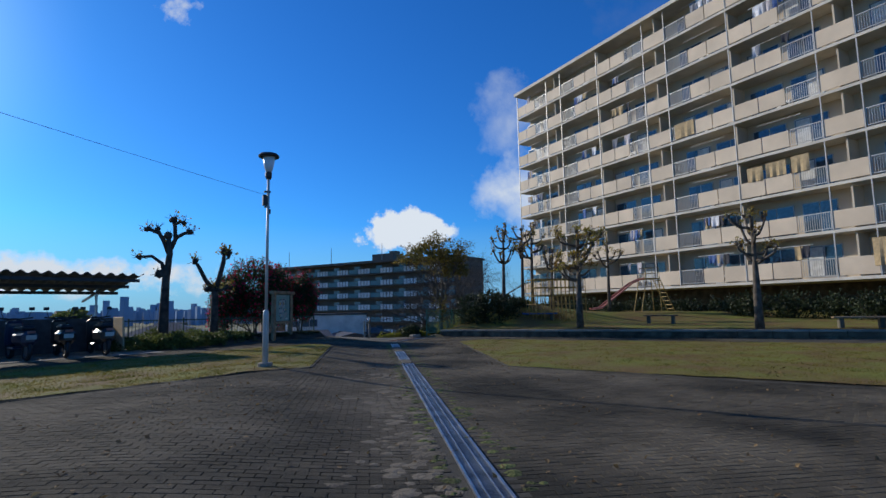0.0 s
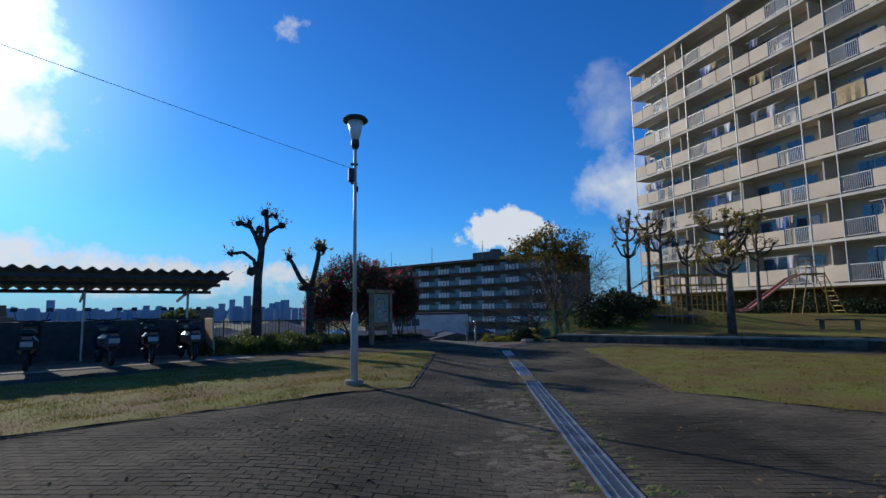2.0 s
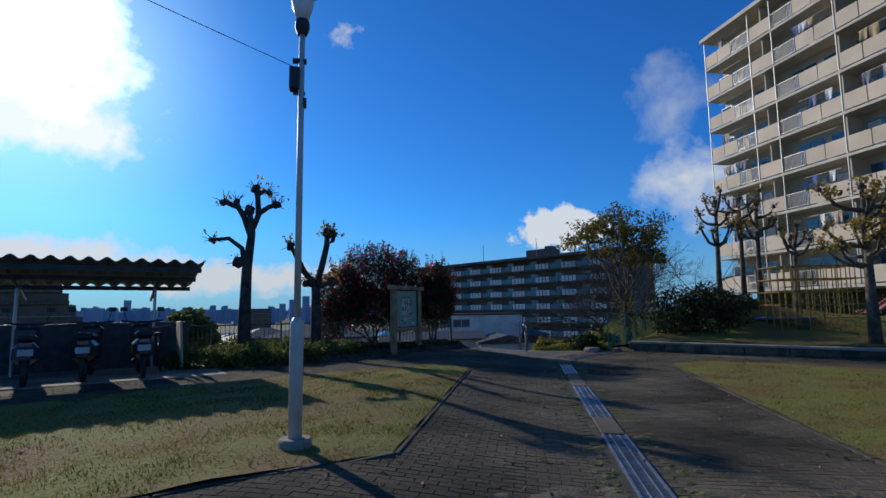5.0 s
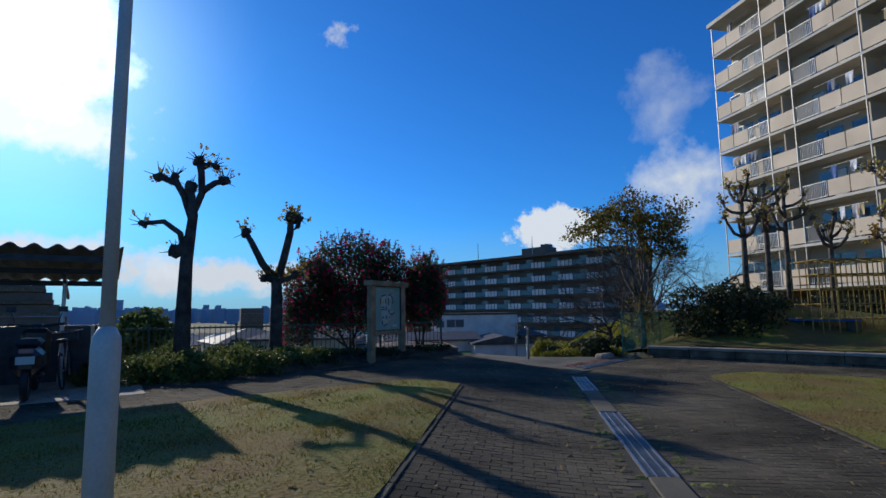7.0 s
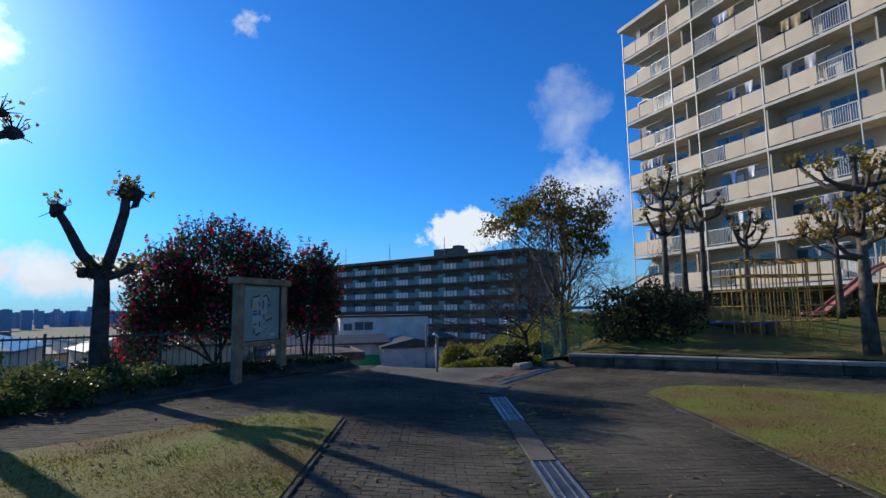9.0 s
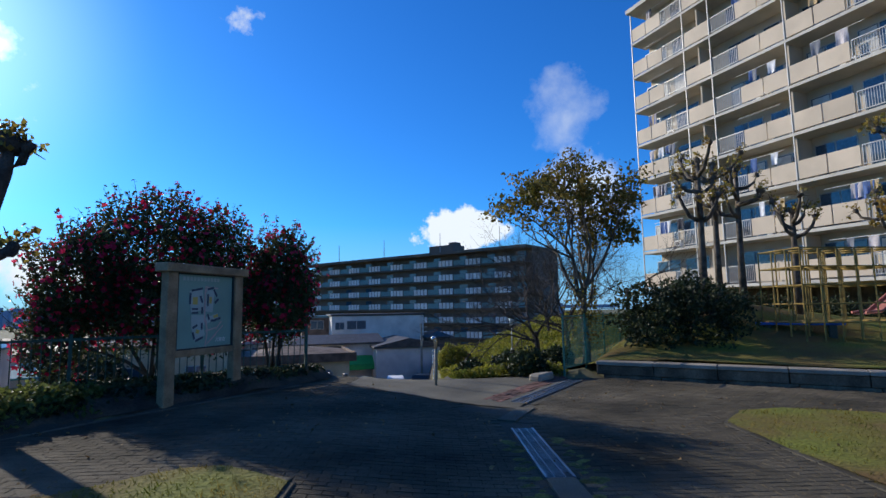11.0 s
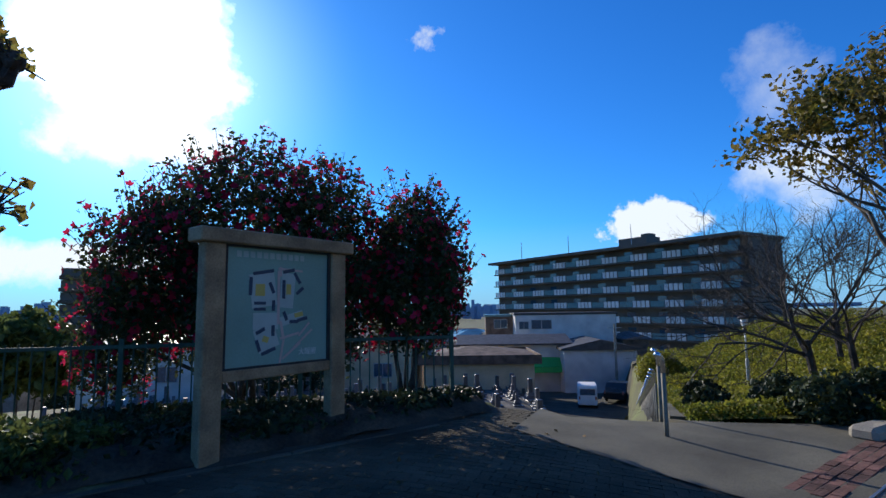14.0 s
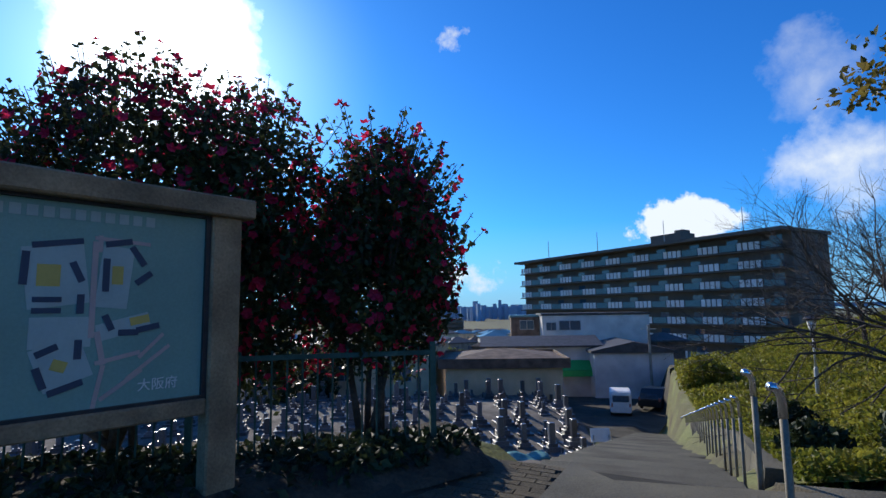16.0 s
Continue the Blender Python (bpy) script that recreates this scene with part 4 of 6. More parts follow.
# ---- trees and shrubs of the terrace ----
def shrub(name, label, category, centre, radii, n, size, mat, seed, flowers=0, trunk=True, base=None, low=-0.6, hollow=0.5, twigs=0, bumps=0.3, group=""):
    x, y, z = centre
    zb = land(x, y) if base is None else base
    top = thing(name, (x, y, zb), label, category, group)
    rs = np.random.RandomState(seed)
    c = (0, 0, z - zb)
    if trunk:
        bm = bmesh.new()
        for k in range(5):
            a = 2 * math.pi * k / 5 + rs.uniform(0, 1)
            q = Vector((math.cos(a) * radii[0] * 0.5, math.sin(a) * radii[1] * 0.5, c[2] + radii[2] * 0.2))
            tube(bm, [(0.08 * math.cos(a), 0.08 * math.sin(a), -0.1), tuple(q * 0.45), tuple(q)], [0.032, 0.024, 0.01], 6)
        part("trunk", bm, M_BARKD, top)
    pts = blob_points(rs, n, c, radii, hollow, bumps, seed * 1.7, low)
    leaves("crown", pts, size, mat, top, seed=seed)
    if twigs:
        bm = bmesh.new()
        tips = []
        for k in range(twigs):
            d = Vector(rs.normal(size=3)).normalized()
            d.z = abs(d.z)
            p = Vector(c) + Vector((d.x * radii[0], d.y * radii[1], d.z * radii[2])) * 0.85
            q = p + (d + Vector((0, 0, 0.6))).normalized() * rs.uniform(0.2, 0.45)
            tube(bm, [p, q], [0.006, 0.003], 4, cap=False)
            tips += [p.lerp(q, v) + Vector(rs.normal(size=3)) * 0.02 for v in np.linspace(0.3, 1, 7)]
        tagged(part("twigs", bm, M_BARKD, top), kind="stuff")
        leaves("shoot_leaves", tips, size, mat, top, seed=seed + 1)
    if flowers:
        fp = blob_points(rs, flowers, c, (radii[0] * 1.02, radii[1] * 1.02, radii[2] * 1.02), 0.88, bumps, seed * 1.7, low)
        bm = bmesh.new()
        for p in fp:
            r = rs.uniform(0.026, 0.054)
            u = (Vector(p) - Vector(c)).normalized()
            f1 = u.orthogonal().normalized()
            f2 = u.cross(f1)
            mid = bm.verts.new(Vector(p) + u * r * 0.2)
            rim = [bm.verts.new(Vector(p) + (f1 * math.cos(k * math.pi / 4) + f2 * math.sin(k * math.pi / 4)) * r * (1.1 if k % 2 else 0.75) + u * r * (0.7 if k % 2 else 0.3)) for k in range(8)]
            for k in range(8):
                bm.faces.new((mid, rim[k], rim[(k + 1) % 8]))
        tagged(part("flowers", bm, L_FLOWER, top, "crimson camellia flowers"), kind="stuff")
    return top


def camellia(x, y, label, lobes, per, seed, flowers, shoots):
    """A flowering bush of several rounded lobes with upright shoots: lobes are (x, y, z, rx, ry, rz) in the world."""
    zb = land(x, y)
    top = thing("camellia_bush", (x, y, zb), label, "bush", "camellias by the fence")
    rs = np.random.RandomState(seed)
    rel = [((a - x, b - y, c - zb), (p, q, r)) for a, b, c, p, q, r in lobes]
    for k in range(5):
        a = 2 * math.pi * k / 5 + rs.uniform(0, 1)
        c, r = rel[k % len(rel)]
        bm = bmesh.new()
        tube(bm, [(0.1 * math.cos(a), 0.1 * math.sin(a), -0.1), (c[0] * 0.35 + 0.08 * math.cos(a), c[1] * 0.35, c[2] * 0.4), tuple(c)], [0.038, 0.028, 0.012], 7)
        part("stem", bm, M_BARKD, top, smooth=True)
    pts, tips, petals = [], [], []
    bm, tw = bmesh.new(), bmesh.new()
    total = sum(r[0] * r[2] for _, r in rel)
    for k, (c, r) in enumerate(rel):
        share = r[0] * r[2] / total
        pts += blob_points(rs, int(per * share), c, r, 0.35, 0.35, seed + 3.1 * k, -0.95)
        petals += [(p, c) for p in blob_points(rs, int(flowers * share), c, [1.03 * v for v in r], 0.86, 0.35, seed + 3.1 * k, -0.8)]
        for _ in range(int(shoots * share)):
            d = Vector(rs.normal(size=3)).normalized()
            d.z = abs(d.z)
            p = Vector(c) + Vector((d.x * r[0], d.y * r[1], d.z * r[2])) * 0.88
            q = p + (d * 0.8 + Vector((0, 0, 0.75))).normalized() * rs.uniform(0.15, 0.5)
            tube(tw, [p, q], [0.006, 0.003], 4, cap=False)
            tips += [p.lerp(q, v) + Vector(rs.normal(size=3)) * 0.022 for v in np.linspace(0.2, 1, 9)]
            if rs.uniform() < 0.35:
                petals.append((tuple(q), tuple(p)))
    leaves("crown", pts, 0.043, L_CAM, top, seed=seed)
    tagged(part("twig_growth", tw, M_BARKD, top), kind="stuff")
    leaves("shoot_foliage", tips, 0.043, L_CAM, top, seed=seed + 1)
    for p, c in petals:
        r = rs.uniform(0.028, 0.055)
        u = (Vector(p) - Vector(c) + Vector(rs.normal(size=3)) * 0.25).normalized()
        f1 = u.orthogonal().normalized()
        f2 = u.cross(f1)
        mid = bm.verts.new(Vector(p) + u * r * 0.15)
        rim = [bm.verts.new(Vector(p) + (f1 * math.cos(k * math.pi / 5) + f2 * math.sin(k * math.pi / 5)) * r * (1.15 if k % 2 else 0.8) + u * r * (0.6 if k % 2 else 0.25)) for k in range(10)]
        for k in range(10):
            bm.faces.new((mid, rim[k], rim[(k + 1) % 10]))
    tagged(part("blossom", bm, L_FLOWER, top, "crimson camellia blossom"), kind="stuff")
    return top


camellia(4.1, 24.95, "large camellia bush full of crimson flowers", [
    (4.0, 24.95, 2.5, 1.2, 0.85, 1.18), (2.95, 24.75, 2.05, 0.78, 0.65, 0.95), (5.1, 25.0, 2.5, 0.68, 0.6, 0.95),
    (4.1, 25.0, 1.55, 1.5, 0.75, 0.8), (2.65, 24.65, 1.2, 0.52, 0.5, 0.8), (5.2, 25.05, 1.55, 0.52, 0.5, 0.9)], 46000, 3, 1900, 520)
camellia(6.2, 25.25, "smaller camellia bush with crimson flowers by the fence end", [
    (6.28, 25.25, 2.4, 0.55, 0.5, 0.78), (6.22, 25.25, 1.6, 0.64, 0.55, 0.75), (5.82, 25.2, 1.9, 0.3, 0.35, 0.65), (6.64, 25.25, 1.85, 0.36, 0.42, 0.7)], 17000, 8, 700, 230)
bed = sheet("planting_bed", [(2.3, 21.0), (7.25, 24.75), (6.9, 25.5), (2.0, 24.2)], 0.25, 0.025, M_MULCH, rough=0.06)
tagged(bed, "dark soil of the planting bed under the camellias", "soil", kind="structure")
brs = np.random.RandomState(61)
bp = []
while len(bp) < 5200:
    x, y = brs.uniform(2.2, 7.2), brs.uniform(21.2, 25.4)
    p = Vector((x, y))
    if bed_rise(p) > 0.1 and (p - FE).dot(Vector((-0.243, 0.97))) < 0.3 and noise.noise((x * 1.4, y * 1.4, 2)) > brs.uniform(-0.6, 0.5):
        bp.append((x, y, land(x, y) + brs.uniform(0.02, 0.07)))
tagged(leaves("bed_ivy", bp, 0.055, L_DARKBUSH, None, seed=62, up=0.8), "low dark ivy creeping over the planting bed", "ivy", kind="stuff")
# low hedge in front of the fence
for i, (x, y, rx, rz) in enumerate(((-0.4, 20.6, 0.8, 0.4), (0.7, 20.7, 0.9, 0.45), (1.7, 21.3, 0.8, 0.45), (2.5, 22.0, 0.8, 0.4), (3.2, 22.5, 0.6, 0.38), (0.2, 21.7, 1.0, 0.55), (1.3, 22.4, 0.9, 0.5))):
    shrub("hedge_shrub", "low clipped green hedge shrub", "shrub", (x, y, 0.3), (rx, 0.6, rz), 2600, 0.05, L_HEDGE, 30 + i, trunk=False, low=-0.2, group="hedge along the fence", bumps=0.35)
for i, (x, y) in enumerate(((4.6, 24.6), (3.5, 23.9))):
    shrub("ground_ivy", "low dark evergreen under the camellias", "shrub", (x, y, 0.16), (0.75, 0.5, 0.13), 900, 0.04, L_DARKBUSH, 50 + i, trunk=False, low=-0.1, group="evergreens under the camellias")


def pollard(x, y, label, limbs, trunk_r, leaf_n, seed, z=None, mat=None, twigs=0.0):
    """A plane tree cut back to its knuckles: limbs are (points, start radius, end radius, knob)."""
    zb = land(x, y) if z is None else z
    top = thing("pollarded_tree", (x, y, zb), label, "tree", "pollarded plane trees")
    rs = np.random.RandomState(seed)
    bm = bmesh.new()
    limb(bm, [(0, 0, -0.15), *limbs[0][0]], trunk_r * 1.25, limbs[0][2], 12, limbs[0][3])
    part("trunk", bm, mat or M_BARK, top, smooth=True)
    tips = [Vector(limbs[0][0][-1])] if limbs[0][3] else []
    for pts, r0, r1, kn in limbs[1:]:
        bm = bmesh.new()
        limb(bm, pts, r0, r1, 8, kn)
        part("limb", bm, mat or M_BARK, top, smooth=True)
        tips.append(Vector(pts[-1]))
    bm = bmesh.new()
    lp = []
    for p in tips:
        for k in range(14):
            d = (Vector(rs.normal(size=3)) + Vector((0, 0, 0.8))).normalized()
            q = p + d * rs.uniform(0.12, 0.34)
            tube(bm, [p, q], [0.014, 0.005], 4, cap=False)
            if rs.uniform() < leaf_n:
                lp += [q + Vector(rs.normal(size=3)) * 0.06 for _ in range(5)]
    tagged(part("shoot_growth", bm, mat or M_BARK, top, "thin young shoots"), kind="stuff")
    if lp:
        leaves("last_leaves", lp, 0.09, L_YELLOW, top, "last yellow leaves", seed, 0.2, 1.1)
    return top


pollard(0.42, 21.4, "tall dark pollarded plane tree with knobbly limbs", [
    ([(0, 0, 1.2), (0.02, 0, 2.4), (0.12, 0, 3.4), (0.05, 0, 4.0)], 0.15, 0.07, 0.13),
    ([(0.0, 0, 2.5), (-0.12, 0, 2.75), (-0.2, 0.02, 2.62)], 0.09, 0.1, 0.14),
    ([(-0.02, 0, 2.55), (-0.12, 0, 3.0), (-0.45, 0, 3.25), (-0.85, 0, 3.2)], 0.07, 0.05, 0.09),
    ([(0.1, 0, 3.3), (-0.1, 0.1, 3.85), (-0.25, 0.1, 4.1), (-0.6, 0.1, 4.25)], 0.08, 0.07, 0.11),
    ([(0.1, 0, 3.4), (0.28, 0, 3.9), (0.25, 0, 4.35), (0.2, 0, 4.6)], 0.08, 0.07, 0.12),
    ([(0.25, 0, 3.9), (0.55, -0.1, 4.1), (0.75, -0.1, 4.15)], 0.07, 0.06, 0.11),
    ([(0.2, 0, 4.4), (0.42, 0, 4.55), (0.52, 0, 4.5)], 0.06, 0.06, 0.09),
    ([(-0.2, 0.1, 4.0), (-0.3, 0.1, 4.25)], 0.06, 0.06, 0.09)], 0.15, 0.12, 4, mat=M_BARKD)
pollard(2.2, 22.6, "small forked pollarded plane tree, a few yellow leaves", [
    ([(0, 0, 0.8), (0.0, 0, 1.6), (-0.02, 0, 2.0)], 0.13, 0.12, 0.14),
    ([(0, 0, 1.9), (-0.35, 0, 2.35), (-0.6, 0, 2.85), (-0.75, 0, 3.1)], 0.1, 0.06, 0.11),
    ([(0, 0, 1.9), (0.15, 0, 2.5), (0.28, 0, 3.1), (0.3, 0, 3.5)], 0.1, 0.08, 0.16),
    ([(0, 0, 1.9), (0.3, 0, 2.0), (0.42, 0, 2.1)], 0.08, 0.06, 0.1),
    ([(0.28, 0, 3.1), (0.45, 0, 3.25), (0.5, 0, 3.45)], 0.06, 0.06, 0.1),
    ([(-0.02, 0, 1.9), (-0.3, 0, 2.0)], 0.07, 0.05, 0.1)], 0.13, 0.55, 7, mat=M_BARKD)


def many_limbs(rs, h, fork, n, reach):
    out = [([(0, 0, fork * 0.5), (0.04, 0, fork), (0.08, 0.02, h * 0.9)], 0.15, 0.055, 0.1)]
    for k in range(n):
        a = 2 * math.pi * k / n + rs.uniform(-0.3, 0.3)
        z0 = fork + (h - fork) * rs.uniform(-0.15, 0.55)
        d = Vector((math.cos(a), math.sin(a), 0))
        L = reach * rs.uniform(0.4, 0.85)
        rise = rs.uniform(0.05, 0.7)
        out.append(([(0.04, 0, z0), tuple(d * L * 0.5 + Vector((0, 0, z0 + rise * 0.3))), tuple(d * L * 0.85 + Vector((0, 0, z0 + rise))), tuple(d * L + Vector((0, 0, z0 + rise + 0.25)))], 0.065, 0.035, 0.08))
    return out


for i, (x, y, h, fork, n, reach, lf, lab) in enumerate((
        (18.1, 19.3, 5.2, 2.6, 18, 1.5, 0.9, "pollarded plane tree with brown leaves by the wall"),
        (21.5, 12.7, 5.4, 2.7, 11, 1.1, 0.4, "stout pollarded plane tree behind the low wall"),
        (20.8, 24.4, 3.4, 2.3, 6, 0.8, 0.4, "thin pollarded plane tree beside the climbing frame"),
        (20.4, 26.7, 5.2, 3.0, 9, 1.2, 0.35, "tall pollarded plane tree near the flats"),
        (20.6, 26.0, 4.9, 3.0, 8, 1.1, 0.3, "bare pollarded plane tree near the flats"),
        (17.75, 25.0, 4.9, 2.8, 9, 1.1, 0.5, "pollarded plane tree with few leaves near the flats"),
        (25.0, 24.0, 4.2, 2.6, 6, 1.1, 0.4, "pollarded plane tree behind the climbing frame"))):
    rs = np.random.RandomState(70 + i)
    pollard(x, y, lab, many_limbs(rs, h, fork, n, reach), 0.15 if i < 2 else 0.1, lf, 80 + i)

# evergreen at the head of the steps
tree = thing("evergreen_tree", (13.62, 25.06, land(13.62, 25.06)), "spreading evergreen tree with olive and russet leaves", "tree")
rs = np.random.RandomState(11)
bm = bmesh.new()
tube(bm, [(0, 0, -0.2), (0.03, 0, 0.6), (-0.02, 0.02, 1.2), (0.05, 0.04, 1.9)], [0.115, 0.085, 0.08, 0.07], 9)
part("trunk", bm, M_BARK, tree, smooth=True)
ends = []
bm = bmesh.new()
for k in range(7):
    a = 2 * math.pi * k / 7 + 0.4
    d = Vector((math.cos(a) * 0.85 - 0.12, math.sin(a) * 0.7, 1.1)).normalized()
    grow(bm, Vector((0.02, 0.02, 1.3 + 0.09 * k)), d, 1.45, 0.05, 3, rs, ends, 0.42, 0.2, 4, (2, 4), 0.68, 0.6)
part("branch_work", bm, M_BARK, tree)
pts = [(p + Vector(rs.normal(size=3)) * 0.1) for p in ends if p.z > 2.7 for _ in range(4)]
pts += blob_points(rs, 6200, (-0.35, 0.1, 3.9), (1.8, 1.6, 1.1), 0.7, 0.75, 4.2, -0.15)
pts += blob_points(rs, 1600, (1.0, 0.1, 3.3), (0.75, 0.8, 0.6), 0.6, 0.5, 2.2, -0.5)
pts += [Vector((0.0, 0, 1.25)) + Vector(rs.normal(size=3)) * 0.2 + Vector((0, 0, rs.normal() * 0.4)) for _ in range(420)]
leaves("crown", pts, 0.066, L_OLIVE, tree, seed=12)

# bare trees on the bank
for i, (x, y, h, lean) in enumerate(((14.9, 29.0, 2.5, -0.6), (23.8, 41.7, 3.9, -0.45), (17.5, 31.0, 2.5, -0.5), (20.0, 34.5, 2.8, -0.5), (22.5, 37.5, 3.2, -0.45), (28.5, 40.0, 3.4, 0.0), (26.5, 46.0, 3.8, -0.3))):
    t = thing("bare_tree", (x, y, land(x, y)), "leafless tree with a fan of fine grey twigs", "tree", "bare trees on the bank")
    rs = np.random.RandomState(200 + i)
    bm = bmesh.new()
    tube(bm, [(0, 0, -0.3), (lean * 0.4, 0, h * 0.5)], [0.1, 0.075], 7)
    part("trunk", bm, M_BARKD, t)
    bm = bmesh.new()
    ends = []
    for k in range(5):
        a = 2 * math.pi * k / 5 + rs.uniform(0, 1)
        grow(bm, Vector((lean * 0.3, 0, h * (0.3 + 0.04 * k))), Vector((math.cos(a) * 1.0 + lean, math.sin(a) * 1.0, 0.7)).normalized(), h * 0.72, 0.04, 4, rs, ends, 0.5, 0.06, 4, (3, 5), 0.68, 0.55, 5)
    part("crown", bm, M_BARKD, t)

shrub("evergreen_bush", "broad dark evergreen bush behind the low wall", "bush", (16.2, 24.4, 1.1), (1.75, 1.25, 1.1), 9000, 0.07, L_DARKBUSH, 21, low=-0.75, bumps=0.6, twigs=60)
shrub("evergreen_bush", "dark evergreen bush beside the playground slope", "bush", (18.6, 25.8, 1.2), (1.5, 1.2, 0.95), 5000, 0.08, L_DARKBUSH, 22, low=-0.7)
shrub("clipped_bush", "round clipped yellow-green bush above the steps", "bush", (18.6, 44.5, -1.7), (1.15, 1.0, 1.05), 5000, 0.08, L_COVER, 23, low=-0.6, base=-2.9)
for i, (x, y, r) in enumerate(((11.7, 24.75, 0.5), (11.05, 26.5, 0.34), (11.9, 25.9, 0.46), (11.6, 25.6, 0.36), (13.2, 25.7, 0.45), (12.3, 29.0, 0.4))):
    shrub("bank_shrub", "small dark shrub on the planted bank", "shrub", (x, y, land(x, y) + r * 0.4), (r, r, r * 0.8), 1600, 0.06, L_DARKBUSH, 90 + i, trunk=False, low=-0.5, group="shrubs on the bank")
for i in range(16):
    y = 8 + i * 2.1
    shrub("hedge_shrub", "loose evergreen hedge shrub below the flats", "shrub", (30.6 + 0.4 * math.sin(i * 2.3), y, 1.05), (0.75, 1.35, 0.8 + 0.2 * math.sin(i * 1.7)), 1700, 0.09, L_DARKBUSH, 120 + i, low=-0.97, hollow=0.15, bumps=0.7, twigs=25, group="hedge below the flats")

# ground cover of the bank, one mass
rs = np.random.RandomState(33)
for near, count, size, seed in ((True, 60000, 0.05, 34), (False, 75000, 0.095, 35)):
    cp = []
    while len(cp) < count:
        st = rs.uniform(0.9, 9) if near else rs.uniform(7, 38)
        n = 1.5 + 9.5 * rs.uniform() ** 1.2
        p = STAIR_O + STAIR_D * st + STAIR_N * n
        if n > 2.6 + 1.6 * st or (p - WALL_O).dot(WALL_N) > 0 and p.x > 12.6 and st < 4:
            continue
        k = 0.16 + 0.3 * noise.noise((p.x * 0.7, p.y * 0.7, 1)) + 0.012 * st
        cp.append((p.x, p.y, land(p.x, p.y) + rs.uniform(-0.03, max(0.05, k))))
    tagged(leaves("ground_cover", cp, size, L_COVER, None, seed=seed, up=0.6), "yellow-green ground cover on the bank beside the steps", "ground cover", kind="stuff")

# grass of the lawns, one mass for each
for nm, poly, n, seed in (("grass_west", LAWN_L, 90000, 41), ("grass_east", LAWN_R, 90000, 42), ("grass_playground", PLAY, 40000, 43)):
    rs = np.random.RandomState(seed)
    x0, x1 = min(p[0] for p in poly), max(p[0] for p in poly)
    y0, y1 = min(p[1] for p in poly), max(p[1] for p in poly)
    v, f = [], []
    while len(f) < n:
        x, y = rs.uniform(x0, x1), rs.uniform(y0, y1)
        if not inside((x, y), poly) or noise.noise((x * 0.8, y * 0.8, 7)) < rs.uniform(-0.9, 0.1):
            continue
        a, h, w = rs.uniform(0, 6.28), rs.uniform(0.015, 0.045), 0.006
        z = land(x, y) + 0.01
        lx, ly = rs.normal(0, 0.025, 2)
        i = len(v)
        v += [(x - math.cos(a) * w, y - math.sin(a) * w, z), (x + math.cos(a) * w, y + math.sin(a) * w, z), (x + lx, y + ly, z + h)]
        f.append((i, i + 1, i + 2))
    g = mesh_of(nm, v, f, L_GRASS)
    tagged(g, "short winter grass, half green and half straw", "grass", kind="stuff")

# ---- the steps and what lies below ----
steps = thing("stairs", (STAIR_O.x, STAIR_O.y, 0), "long flight of worn concrete steps going down", "stairs", kind="structure")
SROT = Matrix.Rotation(math.atan2(STAIR_D.y, STAIR_D.x), 4, "Z")
bm = bmesh.new()
box(bm, (0, 0, 0), (0.66, 2.15, 0.45), bevel=0.015)
src = part("step", bm, M_CONC2, steps)
for i in range(46):
    s = 0.32 + 0.64 * i
    o = src.copy()
    scene.collection.objects.link(o)
    o.matrix_local = Matrix.Translation((STAIR_D.x * s, STAIR_D.y * s, -0.128 * (i + 1) - 0.225 + 0.02)) @ SROT
bpy.data.objects.remove(src)


def stair_point(s, n, up=0.0):
    return Vector((STAIR_O.x + STAIR_D.x * s + STAIR_N.x * n, STAIR_O.y + STAIR_D.y * s + STAIR_N.y * n, stair_z(s) + up))


M_CHROME = material("steel_tube", (0.62, 0.64, 0.66), 0.22, 1.0, vary=0.1, bump=0)
M_OLDPOST = material("weathered_post", (0.20, 0.18, 0.14), 0.7, 0.3, grain=4, vary=0.3, bump=0.1)


def rail_post(p, h, label, r=0.026):
    top = thing("handrail_post", p, label, "handrail", "handrail posts along the steps")
    bm = bmesh.new()
    tube(bm, [(0, 0, -0.3), (0, 0, h - 0.16)], r, 10)
    part("post", bm, M_OLDPOST, top, smooth=True)
    bm = bmesh.new()
    d = Vector((-STAIR_N.x, -STAIR_N.y, 0)) * 0.6 + Vector((STAIR_D.x, STAIR_D.y, 0)) * -0.4
    tube(bm, [Vector((0, 0, h - 0.2)), Vector((0, 0, h - 0.06)), Vector((0, 0, h)) + d * 0.05, Vector((0, 0, h + 0.015)) + d * 0.13], r * 1.2, 10)
    part("bent_top", bm, M_CHROME, top, "bright steel bent top", smooth=True)
    return top


for x, y, z in ((9.12, 23.95, -0.05), (9.62, 25.15, -0.1)):
    rail_post((x, y, z), 1.0, "bent steel handrail post at the head of the steps")
rp = rail_post(stair_point(1.6, 1.12, -0.1), 0.95, "slim weathered handrail post beside the steps", 0.017)
for i in range(1, 46):
    s = 1.6 + i * 0.62
    copy_thing(rp, Matrix.Translation(stair_point(s, 1.12, -0.1)))

bank = sheet("bank", [tuple(stair_point(s, n)[:2]) for s, n in ((0.9, 1.45), (0.9, 3.4), (4.0, 7.5), (20.0, 10.5), (38.0, 12.0), (38.0, 1.45))][::1], 0.5, 0.02, M_BANK, rough=0.08)
tagged(bank, "mossy yellow-green planted bank beside the steps", "bank", kind="structure")

